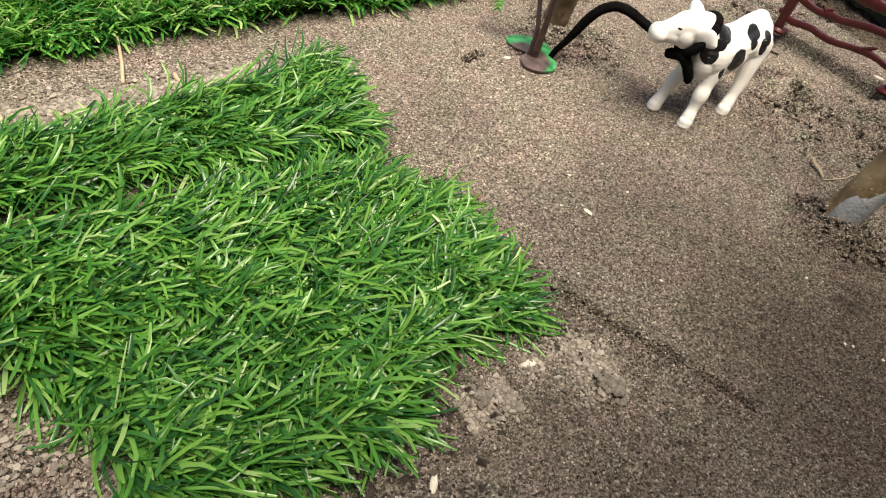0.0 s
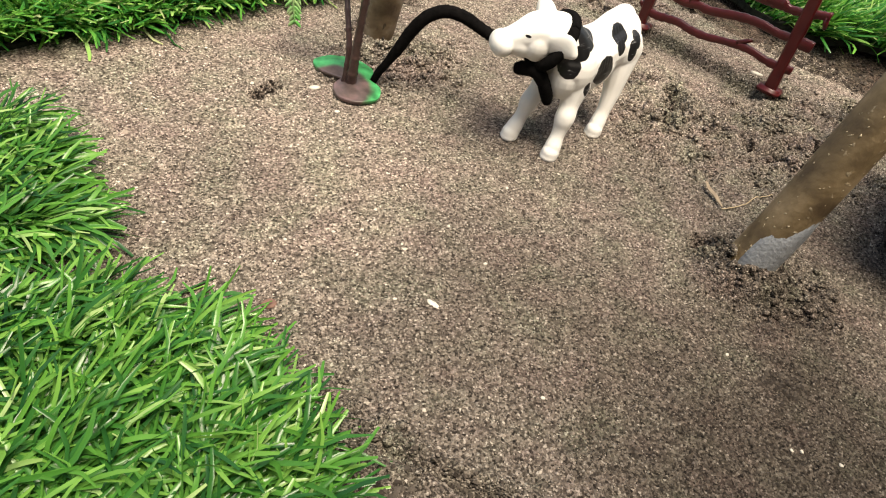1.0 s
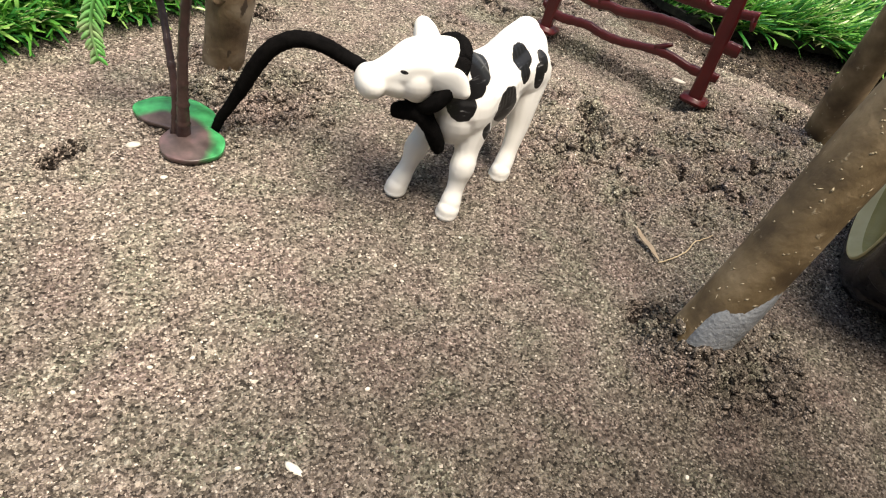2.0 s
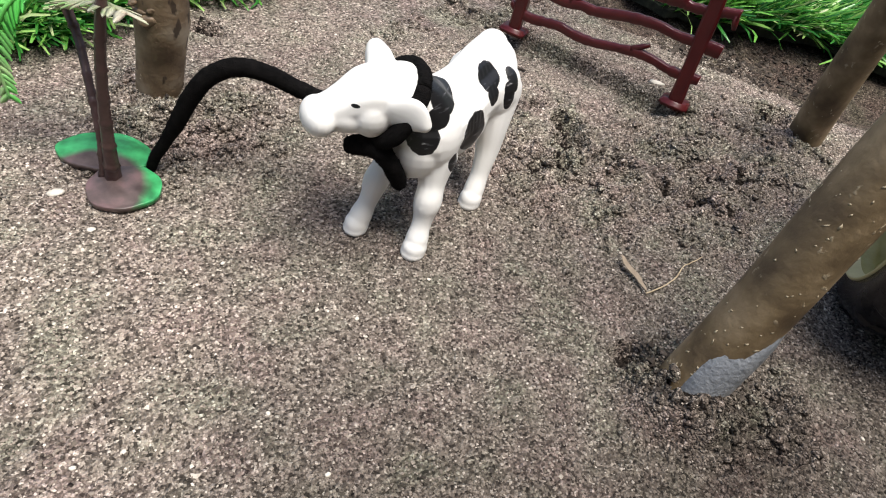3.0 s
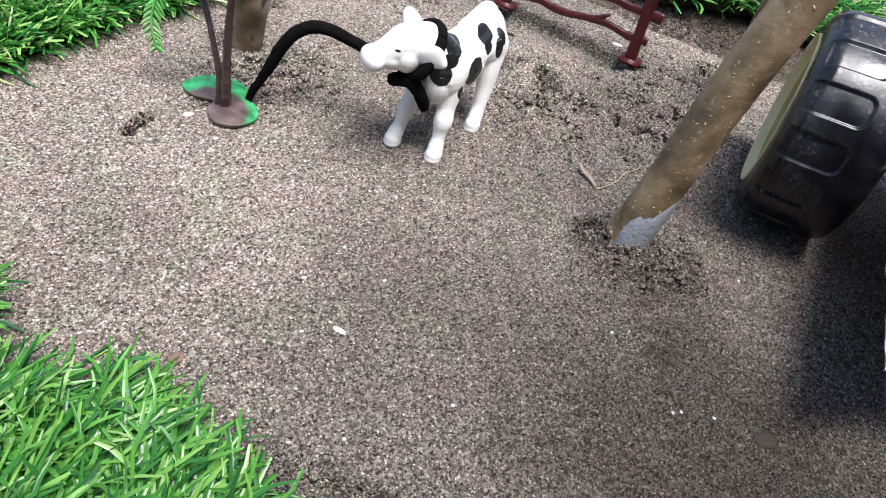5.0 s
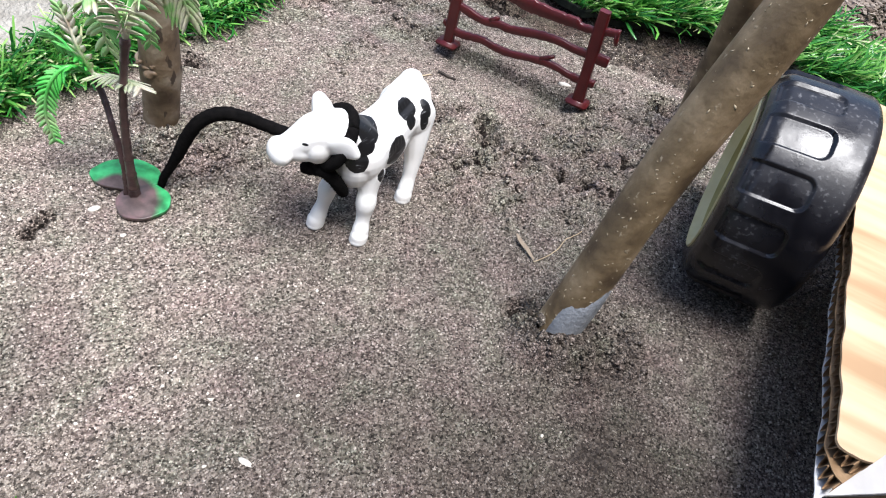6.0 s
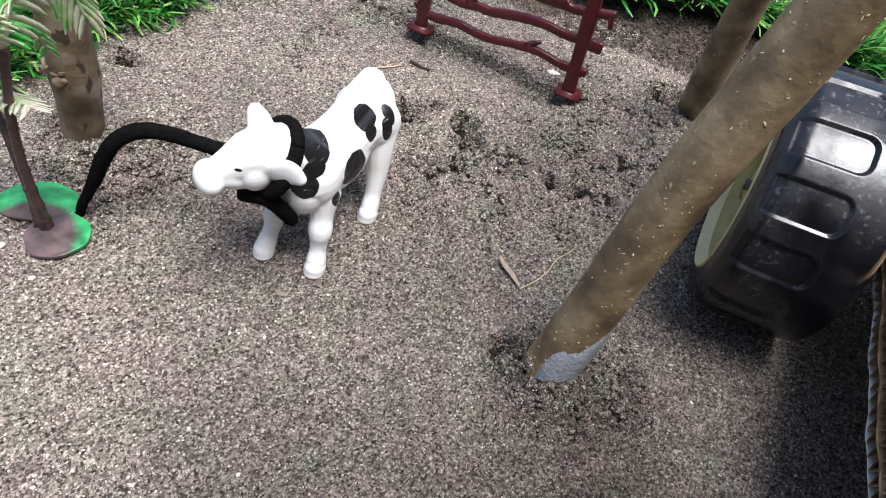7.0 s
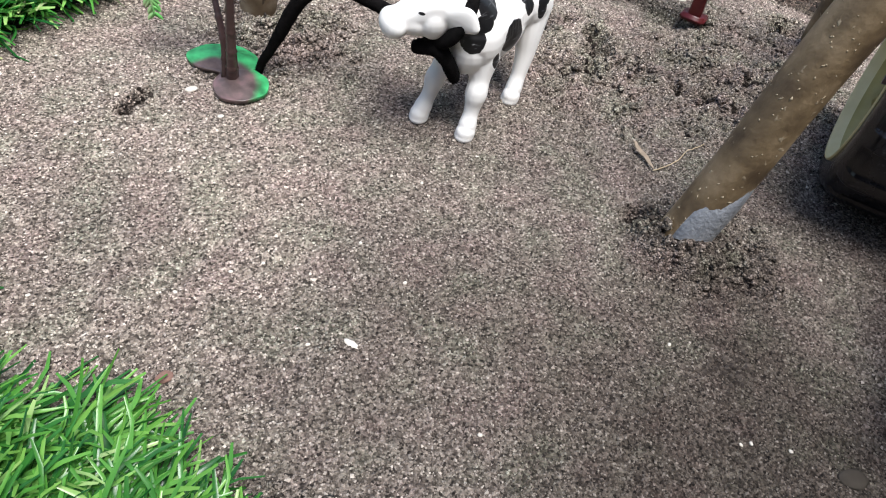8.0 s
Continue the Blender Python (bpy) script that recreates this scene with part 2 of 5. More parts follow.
# tyre rubber: black, scuffed with greyish scratches
RUBBER, n, l, p = material("scuffed_rubber")
a = tex(n, l, "ShaderNodeTexNoise", 45.0, 8.0)
r = ramp(n, [(0.42, (0.005, 0.005, 0.007)), (0.65, (0.018, 0.018, 0.022))])
l.new(a.outputs[0], r.inputs[0])
s = tex(n, l, "ShaderNodeTexNoise", 500.0, 4.0)
sr = ramp(n, [(0.56, (0, 0, 0)), (0.68, (1, 1, 1))])
l.new(s.outputs[0], sr.inputs[0])
gate = ramp(n, [(0.5, (0, 0, 0)), (0.62, (1, 1, 1))])
l.new(a.outputs[0], gate.inputs[0])
sm = mix(n, l, sr.outputs[0], gate.outputs[0], 1.0, "MULTIPLY")
l.new(mix(n, l, r.outputs[0], (0.11, 0.11, 0.115), sm), p.inputs["Base Color"])
rr = ramp(n, [(0.38, (0.17, 0.17, 0.17)), (0.50, (0.27, 0.27, 0.27)), (0.62, (0.44, 0.44, 0.44))])
l.new(a.outputs[0], rr.inputs[0])
l.new(rr.outputs[0], p.inputs["Roughness"])
bump(n, l, p, s.outputs[0], 0.25, 0.0003)

# pale wood-grain board
BOARD, n, l, p = material("pale_wood_grain")
tc = n.new("ShaderNodeTexCoord")
mp = n.new("ShaderNodeMapping")
mp.inputs["Rotation"].default_value = (0, 0, radians(-68))
mp.inputs["Scale"].default_value = (1.0, 0.12, 1.0)
l.new(tc.outputs["Object"], mp.inputs[0])
w = n.new("ShaderNodeTexNoise")
w.inputs["Scale"].default_value, w.inputs["Detail"].default_value = 60.0, 4.0
l.new(mp.outputs[0], w.inputs["Vector"])
r = ramp(n, [(0.35, (0.50, 0.315, 0.165)), (0.5, (0.70, 0.49, 0.29)), (0.62, (0.78, 0.59, 0.38))])
l.new(w.outputs[0], r.inputs[0])
l.new(r.outputs[0], p.inputs["Base Color"])
p.inputs["Roughness"].default_value = 0.45

# ---------------------------------------------------------------- builders


def mesh_object(name, bm, mat, smooth=True):
    me = bpy.data.meshes.new(name)
    bm.to_mesh(me)
    bm.free()
    for f in me.polygons:
        f.use_smooth = smooth
    for m in mat if isinstance(mat, (list, tuple)) else [mat]:
        me.materials.append(m)
    return new(name, me)


def part(name, bm, mat, parent, label="", smooth=True):
    ob = mesh_object(name, bm, mat, smooth)
    ob.parent = parent
    return tagged(ob, label)


def raw(name, verts, faces, mat, parent=None, uvs=None, smooth=False):
    me = bpy.data.meshes.new(name)
    nv = len(faces[0])
    me.vertices.add(len(verts))
    me.vertices.foreach_set("co", np.asarray(verts, np.float32).ravel())
    me.loops.add(len(faces) * nv)
    me.loops.foreach_set("vertex_index", np.asarray(faces, np.int32).ravel())
    me.polygons.add(len(faces))
    me.polygons.foreach_set("loop_start", np.arange(0, len(faces) * nv, nv, dtype=np.int32))
    me.polygons.foreach_set("use_smooth", np.full(len(faces), smooth))
    if uvs is not None:
        me.uv_layers.new(name="UVMap").data.foreach_set("uv", np.asarray(uvs, np.float32)[np.asarray(faces).ravel()].ravel())
    me.update(calc_edges=True)
    me.materials.append(mat)
    ob = new(name, me)
    if parent:
        ob.parent = parent
    return ob


def frames_along(pts):
    pts = [Vector(q) for q in pts]
    out, up = [], Vector((0.13, 0.31, 0.94))
    for i, q in enumerate(pts):
        d = (pts[min(i + 1, len(pts) - 1)] - pts[max(i - 1, 0)]).normalized()
        x = d.cross(up)
        if x.length < 1e-4:
            x = d.cross(Vector((1, 0, 0)))
        x.normalize()
        up = x.cross(d).normalized()
        out.append((q, x, up, d))
    return out


def tube(pts, radii, sides=14, caps=True, wobble=0.0, seed=0):
    """A round tube through points, with a radius at each."""
    rng = random.Random(seed)
    bm = bmesh.new()
    rings = []
    for (q, x, y, d), r in zip(frames_along(pts), radii):
        rings.append([bm.verts.new(q + (x * math.cos(a) + y * math.sin(a)) * r * (1 + wobble * rng.uniform(-1, 1))) for a in [2 * math.pi * k / sides for k in range(sides)]])
    for a, b in zip(rings, rings[1:]):
        for k in range(sides):
            bm.faces.new((a[k], a[(k + 1) % sides], b[(k + 1) % sides], b[k]))
    if caps:
        bm.faces.new(rings[0][::-1])
        bm.faces.new(rings[-1])
    bmesh.ops.recalc_face_normals(bm, faces=bm.faces)
    return bm


def smooth_path(pts, steps=8):
    """Catmull-Rom through points; works on any number of columns."""
    p = np.array(pts, float)
    p = np.vstack([2 * p[0] - p[1], p, 2 * p[-1] - p[-2]])
    out = []
    for i in range(1, len(p) - 2):
        for s in np.arange(steps) / steps:
            a, b, c, d = p[i - 1], p[i], p[i + 1], p[i + 2]
            out.append(0.5 * (2 * b + (c - a) * s + (2 * a - 5 * b + 4 * c - d) * s * s + (3 * b - a - 3 * c + d) * s ** 3))
    out.append(p[-2])
    return np.array(out)


def lathe(profile, sides=64, closed=False):
    """Turn (radius, height) round z."""
    bm = bmesh.new()
    rings = []
    for r, z in profile:
        if r < 1e-6:
            rings.append([bm.verts.new((0, 0, z))])
        else:
            rings.append([bm.verts.new((r * math.cos(2 * math.pi * k / sides), r * math.sin(2 * math.pi * k / sides), z)) for k in range(sides)])
    pairs = list(zip(rings, rings[1:])) + ([(rings[-1], rings[0])] if closed else [])
    for a, b in pairs:
        for k in range(sides):
            j = (k + 1) % sides
            if len(a) == 1 and len(b) > 1:
                bm.faces.new((a[0], b[j], b[k]))
            elif len(b) == 1 and len(a) > 1:
                bm.faces.new((a[k], a[j], b[0]))
            elif len(a) > 1:
                bm.faces.new((a[k], a[j], b[j], b[k]))
    bmesh.ops.recalc_face_normals(bm, faces=bm.faces)
    return bm


def value_noise(x, y, scale, seed):
    """Smooth lattice noise, -1 to 1, on arrays."""
    g = np.random.RandomState(seed).uniform(-1, 1, (257, 257))
    u, v = x * scale + 91.3, y * scale + 47.7
    i, j = np.floor(u).astype(int), np.floor(v).astype(int)
    a, b = u - i, v - j
    a, b = a * a * (3 - 2 * a), b * b * (3 - 2 * b)
    i0, j0, i1, j1 = i % 257, j % 257, (i + 1) % 257, (j + 1) % 257
    return (g[i0, j0] * (1 - a) + g[i1, j0] * a) * (1 - b) + (g[i0, j1] * (1 - a) + g[i1, j1] * a) * b


def seg_distance(x, y, a, b):
    ax, ay = a
    dx, dy = b[0] - ax, b[1] - ay
    t = np.clip(((x - ax) * dx + (y - ay) * dy) / (dx * dx + dy * dy), 0, 1)
    return np.hypot(x - ax - t * dx, y - ay - t * dy)


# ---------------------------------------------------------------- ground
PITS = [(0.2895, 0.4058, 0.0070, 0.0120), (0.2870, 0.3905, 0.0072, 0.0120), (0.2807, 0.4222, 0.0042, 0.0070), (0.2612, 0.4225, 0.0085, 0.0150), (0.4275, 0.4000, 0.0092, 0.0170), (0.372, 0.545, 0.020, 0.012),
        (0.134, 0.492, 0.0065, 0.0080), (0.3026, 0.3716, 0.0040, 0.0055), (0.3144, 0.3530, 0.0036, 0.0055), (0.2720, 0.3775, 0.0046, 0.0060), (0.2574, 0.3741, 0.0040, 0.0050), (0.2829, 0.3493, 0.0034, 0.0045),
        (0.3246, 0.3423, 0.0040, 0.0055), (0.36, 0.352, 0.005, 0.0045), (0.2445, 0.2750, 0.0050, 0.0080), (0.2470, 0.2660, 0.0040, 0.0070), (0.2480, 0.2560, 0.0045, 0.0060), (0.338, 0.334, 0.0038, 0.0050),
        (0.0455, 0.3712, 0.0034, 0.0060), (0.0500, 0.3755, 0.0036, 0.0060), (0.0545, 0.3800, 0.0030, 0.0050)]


def ground_height(x, y):
    x, y = np.asarray(x, float), np.asarray(y, float)
    z = 0.0012 * value_noise(x, y, 22, 1) + 0.0007 * value_noise(x, y, 70, 2) + 0.00035 * value_noise(x, y, 240, 3) + 0.00022 * value_noise(x, y, 600, 4)
    # trampled, crumbly sand behind the calf and round the trunk
    rough = np.exp(-(((x - 0.33) / 0.10) ** 2 + ((y - 0.365) / 0.05) ** 2)) + 1.1 * np.exp(-(((x - 0.122) / 0.034) ** 2 + ((y - 0.414) / 0.026) ** 2))
    rough = rough + 0.9 * np.exp(-(((x - 0.262) / 0.03) ** 2 + ((y - 0.255) / 0.028) ** 2)) + 0.8 * np.clip((0.20 - y) / 0.1, 0, 1) * np.clip((0.02 - x) / 0.05, 0, 1)
    z = z + rough * (0.0036 * value_noise(x, y, 80, 5) + 0.0062 * np.abs(value_noise(x, y, 150, 6)) + 0.0040 * np.abs(value_noise(x, y, 300, 7)) - 0.0032)
    z = z * (1 - np.exp(-(np.hypot((x - 0.092) * 0.9, (y - 0.388) * 0.75) / 0.0185) ** 6))
    d = np.hypot(x - 0.1105, y - 0.437)
    z = z + 0.0035 * np.exp(-((d - 0.014) / 0.007) ** 2) * (1 + 0.5 * value_noise(x, y, 150, 16))
    for px, py, pr, pd in PITS:
        wob = 1 + 0.35 * value_noise(x, y, 180, 9) + 0.30 * value_noise(x, y, 420, 10)
        z = z - pd * np.exp(-((np.hypot((x - px) * 0.85, (y - py) * 1.15) / (pr * wob)) ** 4)) + 0.0009 * np.exp(-(((np.hypot(x - px, y - py) - 1.5 * pr) / (0.5 * pr)) ** 2))
    # long scratch in the sand and the small one by the palm
    d = seg_distance(x, y, (0.083, 0.188), (0.172, 0.134)) + 0.0015 * value_noise(x, y, 90, 11)
    fade = (0.55 + 0.45 * np.clip(value_noise(x, y, 45, 17) + 0.5, 0, 1)) * np.clip(0.55 + (x - 0.083) / 0.12, 0, 1)
    z = z - 0.0062 * fade * np.exp(-(d / 0.0021) ** 2) + 0.0018 * np.exp(-((d - 0.0050) / 0.0026) ** 2)
    d = seg_distance(x, y, (0.043, 0.369), (0.056, 0.381)) + 0.0012 * value_noise(x, y, 200, 12)
    z = z - 0.0030 * np.exp(-(d / 0.0022) ** 2)
    # ridge where the leaning branch was pushed in
    d = np.hypot(x - 0.252, y - 0.262)
    z = z + 0.0022 * np.exp(-((d - 0.012) / 0.004) ** 2) - 0.001 * np.exp(-(d / 0.008) ** 2)
    # line of raised sand under the fence, and the trench before the turf behind it
    d = (x - 0.3198) * 0.82 + (y - 0.4668) * 0.57 + 0.0022 * value_noise(x, y, 55, 18) + 0.0008 * value_noise(x, y, 200, 19)
    span = np.clip((y - 0.400) / 0.015, 0, 1) * np.clip((0.545 - y) / 0.04, 0, 1)
    z = z - 0.0070 * span * np.where(d < 0, np.exp(np.minimum(d, 0) / 0.022), 0) * np.clip(-d / 0.0014, 0, 1)
    d = (x - 0.4286) * 0.746 + (y - 0.4418) * 0.666 + 0.0030 * value_noise(x, y, 60, 14) + 0.0010 * value_noise(x, y, 220, 20)
    span = np.clip((y - 0.37) / 0.03, 0, 1) * np.clip((x - 0.36) / 0.03, 0, 1) * np.clip((0.075 - d) / 0.02, 0, 1)
    z = z - 0.0070 * span * np.clip(d / 0.003, 0, 1) * (1 + 0.35 * value_noise(x, y, 120, 21)) - 0.0040 * span * np.exp(-((d - 0.003) / 0.003) ** 2)
    # sand heaped against the foot of the leaning branch, open on one side
    d = np.hypot((x - 0.2555) / 0.0190, (y - 0.2540) / 0.0165)
    z = z + 0.0105 * np.exp(-d ** 4) * (1 + 0.25 * value_noise(x, y, 260, 23))
    # ridge on which the fence stands
    d = (x - 0.3198) * 0.794 + (y - 0.4668) * 0.608 + 0.0018 * value_noise(x, y, 70, 24)
    z = z + 0.0050 * np.exp(-((d - 0.010) / 0.013) ** 4) * np.clip((y - 0.392) / 0.014, 0, 1) * np.clip((0.53 - y) / 0.04, 0, 1) * (1 + 0.2 * value_noise(x, y, 160, 25))
    # broken lumps of damp sand beside the foot of the leaning branch
    d = np.exp(-(((x - 0.272) / 0.018) ** 2 + ((y - 0.245) / 0.014) ** 2))
    z = z + d * (0.0030 * np.abs(value_noise(x, y, 230, 22)) - 0.001)
    # low heaps of dry crumbs at the corner of the turf, and along its far edge
    for hx, hy, hr, hh in ((0.106, 0.1360, 0.0085, 0.0036), (0.0985, 0.1480, 0.0060, 0.0022), (0.0640, 0.1215, 0.0080, 0.0034), (0.0530, 0.1210, 0.0070, 0.0026)):
        z = z + hh * np.exp(-(np.hypot(x - hx, y - hy) / hr) ** 2) * (1 + 0.5 * value_noise(x, y, 320, 26) + 0.35 * value_noise(x, y, 700, 27))
    d = seg_distance(x, y, (-0.20, 0.224), (-0.06, 0.318))
    z = z + 0.0045 * np.exp(-(d / 0.012) ** 2) * (1 + 0.55 * value_noise(x, y, 130, 28) + 0.35 * value_noise(x, y, 330, 29))
    # earth bank beyond the far turf
    side = (x - 0.615) * 0.52 + (y - 0.415) * 0.85 + 0.003 * value_noise(x, y, 90, 13)
    z = z * np.clip((1.6 - np.hypot(x, y)) / 0.6, 0, 1)
    z = z + 0.042 * np.clip(side / 0.035, 0, 1) ** 0.7 * (1 + 0.15 * value_noise(x, y, 60, 15)) * np.clip((x - 0.545) / 0.04, 0, 1) * np.clip((1.6 - np.hypot(x, y)) / 0.4, 0, 1)
    return z


def two_step(lo, a, b, hi, fine, coarse):
    return np.concatenate([np.arange(lo, a - 1e-9, coarse), np.arange(a, b, fine), np.arange(b, hi, coarse)])


def spread(inner, far):
    left = inner[0] - np.cumsum(np.geomspace(0.004, far, 22))
    right = inner[-1] + np.cumsum(np.geomspace(0.004, far, 22))
    return np.concatenate([left[::-1], inner, right])


gx, gy = spread(two_step(-0.22, 0.02, 0.47, 0.72, 0.00105, 0.0026), 250.0), spread(two_step(0.05, 0.10, 0.51, 0.63, 0.00105, 0.0026), 250.0)
X, Y = np.meshgrid(gx, gy)
Z = ground_height(X, Y)
nx, ny = len(gx), len(gy)
idx = np.arange(nx * ny).reshape(ny, nx)
quads = np.stack([idx[:-1, :-1], idx[:-1, 1:], idx[1:, 1:], idx[1:, :-1]], -1).reshape(-1, 4)
ground = raw("ground", np.stack([X, Y, Z], -1).reshape(-1, 3), quads, SAND, smooth=True)
tagged(ground, "brown-grey grainy sand, smoothed, with scratches and dents", "ground", kind="structure")


def gz(x, y):
    return float(ground_height(np.array([x]), np.array([y]))[0])


OCT_V = np.array([(1, 0, 0), (-1, 0, 0), (0, 1, 0), (0, -1, 0), (0, 0, 1), (0, 0, -1)], float)
OCT_F = np.array([(0, 2, 4), (2, 1, 4), (1, 3, 4), (3, 0, 4), (2, 0, 5), (1, 2, 5), (3, 1, 5), (0, 3, 5)])


def scatter_lumps(name, xs, ys, sizes, mat, seed, sink=0.2, parent=None):
    """Small irregular eight-sided lumps lying on the ground, in one mesh."""
    rng = np.random.RandomState(seed)
    k = len(xs)
    v = OCT_V[None] * rng.uniform(0.6, 1.25, (k, 6, 1)) + rng.uniform(-0.25, 0.25, (k, 6, 3))
    a = rng.uniform(0, 6.283, k)
    ca, sa = np.cos(a)[:, None], np.sin(a)[:, None]
    v = np.stack([v[..., 0] * ca - v[..., 1] * sa, v[..., 0] * sa + v[..., 1] * ca, v[..., 2] * 0.75], -1) * np.asarray(sizes)[:, None, None]
    v[..., 0] += np.asarray(xs)[:, None]
    v[..., 1] += np.asarray(ys)[:, None]
    v[..., 2] += (ground_height(xs, ys) + np.asarray(sizes) * (0.55 - sink))[:, None]
    f = OCT_F[None] + 6 * np.arange(k)[:, None, None]
    return raw(name, v.reshape(-1, 3), f.reshape(-1, 3), mat, parent)


rng = np.random.RandomState(5)
K = 170000
sx_, sy_ = rng.uniform(-0.02, 0.46, K), 0.09 + 0.41 * rng.uniform(0, 1, K) ** 1.25
tagged(scatter_lumps("sand_grains", sx_, sy_, rng.gamma(3.5, 0.000062, K) + 0.00019, GRAIN, 6, 0.30), "loose coarse sand grains lying on the sand", "sand", kind="stuff")


def band(a, b, width, k, lo, hi, seed):
    r = np.random.RandomState(seed)
    t = r.uniform(0, 1, k)
    o = r.normal(0, width, k)
    dx, dy = b[0] - a[0], b[1] - a[1]
    q = math.hypot(dx, dy)
    return a[0] + t * dx - o * dy / q, a[1] + t * dy + o * dx / q, lo + (hi - lo) * r.uniform(0, 1, k) ** 2.5


parts_ = [band((-0.20, 0.224), (-0.06, 0.318), 0.011, 9000, 0.0004, 0.0020, 21), band((-0.13, 0.10), (-0.07, 0.06), 0.02, 1500, 0.0004, 0.0015, 36), band((0.046, 0.114), (0.066, 0.128), 0.0045, 900, 0.0003, 0.0014, 22), band((0.094, 0.158), (0.108, 0.131), 0.0050, 1000, 0.0003, 0.0014, 23), band((0.070, 0.140), (0.096, 0.156), 0.004, 200, 0.0004, 0.0014, 25)]
dry_parts = parts_
fine_ = [band((-0.20, 0.224), (-0.06, 0.318), 0.012, 26000, 0.00025, 0.0010, 51), band((0.046, 0.114), (0.066, 0.128), 0.006, 3600, 0.0002, 0.0008, 52), band((0.094, 0.158), (0.108, 0.131), 0.0060, 4200, 0.0002, 0.0008, 53), band((0.066, 0.136), (0.098, 0.158), 0.006, 1600, 0.0002, 0.0007, 54)]
tagged(scatter_lumps("dry_soil_grains", *[np.concatenate(q) for q in zip(*fine_)], CLOD, 55, 0.15), "fine pale grains of dry soil beside the turf", "soil", kind="stuff")
parts_ = [band((0.24, 0.365), (0.40, 0.36), 0.022, 220, 0.0004, 0.0012, 31), band((0.10, 0.425), (0.145, 0.405), 0.010, 220, 0.0004, 0.0013, 32), band((0.238, 0.268), (0.275, 0.245), 0.008, 420, 0.0004, 0.0013, 33), band((0.258, 0.246), (0.29, 0.235), 0.009, 420, 0.0004, 0.0012, 39),
          # channel crumbs first: their dark tone adds to its painted shade
          band((0.415, 0.500), (0.50, 0.44), 0.020, 900, 0.0006, 0.0022, 34), 
          band((0.0, 0.08), (0.06, 0.12), 0.01, 260, 0.0006, 0.0022, 37), band((0.24, 0.575), (0.38, 0.58), 0.018, 700, 0.0008, 0.003, 38), band((0.045, 0.371), (0.055, 0.380), 0.0018, 90, 0.0006, 0.0018, 40), band((0.086, 0.188), (0.125, 0.163), 0.0030, 150, 0.0004, 0.0012, 60),
          band((0.244, 0.276), (0.266, 0.250), 0.005, 420, 0.0005, 0.0017, 61), band((0.078, 0.172), (0.100, 0.150), 0.006, 200, 0.0005, 0.0016, 62), band((0.232, 0.201), (0.252, 0.198), 0.0038, 260, 0.0004, 0.0012, 63)]
tagged(scatter_lumps("damp_soil_crumbs", *[np.concatenate(q) for q in zip(*parts_)], DARKCLOD, 39), "dark damp crumbs of soil where the sand is trampled", "soil", kind="stuff")

ICO = bmesh.new()
bmesh.ops.create_icosphere(ICO, subdivisions=1, radius=1.0)
ICO.verts.ensure_lookup_table()
ICO_V = np.array([tuple(v.co) for v in ICO.verts])
ICO_F = np.array([[v.index for v in f.verts] for f in ICO.faces])
ICO.free()


def sand_lumps(name, xs, ys, sizes, seed, label, sink=0.52, mat=SAND, rough=0.25, soft=True):
    """Rounded clumps of sand, broken loose and half sunk, in one mesh."""
    r = np.random.RandomState(seed)
    k, m = len(xs), len(ICO_V)
    v = ICO_V[None] * r.uniform(1 - rough * 1.1, 1 + rough * 0.9, (k, m, 1)) * r.uniform(0.7, 1.3, (k, 1, 3))
    a = r.uniform(0, 6.283, k)[:, None]
    v = np.stack([v[..., 0] * np.cos(a) - v[..., 1] * np.sin(a), v[..., 0] * np.sin(a) + v[..., 1] * np.cos(a), v[..., 2] * 0.72], -1) * np.asarray(sizes)[:, None, None]
    v[..., 0] += np.asarray(xs)[:, None]
    v[..., 1] += np.asarray(ys)[:, None]
    v[..., 2] += (ground_height(xs, ys) + np.asarray(sizes) * (0.6 - sink))[:, None]
    f = ICO_F[None] + m * np.arange(k)[:, None, None]
    return tagged(raw(name, v.reshape(-1, 3), f.reshape(-1, 3), mat, smooth=soft), label, "sand", kind="stuff")


def patchy(x, y, s, seed, level):
    """Keep only the clumps inside uneven patches."""
    keep = value_noise(x, y, 75, seed) + 0.4 * value_noise(x, y, 200, seed + 1) > level
    for px, py, pr, pd in PITS:
        keep &= np.hypot(x - px, y - py) > 1.15 * pr
    return x[keep], y[keep], s[keep]


parts_ = [patchy(*band((0.235, 0.375), (0.415, 0.350), 0.026, 7000, 0.0006, 0.0022, 71), 72, 0.1), patchy(*band((0.085, 0.425), (0.155, 0.405), 0.015, 4200, 0.0006, 0.0022, 73), 74, -0.1),
          band((0.255, 0.250), (0.292, 0.236), 0.008, 520, 0.0006, 0.0024, 75), band((0.240, 0.272), (0.252, 0.248), 0.004, 160, 0.0007, 0.0026, 76), patchy(*band((0.37, 0.42), (0.44, 0.375), 0.014, 900, 0.0007, 0.0024, 77), 78, 0.1),
          patchy(*band((0.20, 0.52), (0.33, 0.56), 0.025, 1800, 0.0008, 0.0032, 79), 80, 0.1), patchy(*band((0.052, 0.222), (0.095, 0.172), 0.006, 520, 0.0006, 0.0022, 83), 84, 0.0)]
sand_lumps("sand_clumps", *[np.concatenate(q) for q in zip(*parts_)], 85, "broken clumps of damp sand where it was dug over", rough=0.36)
sand_lumps("dry_soil_crumbs", *[np.concatenate(q) for q in zip(*dry_parts)], 24, "pale dry crumbs of soil beside the turf", 0.22, CLOD, 0.36, False)
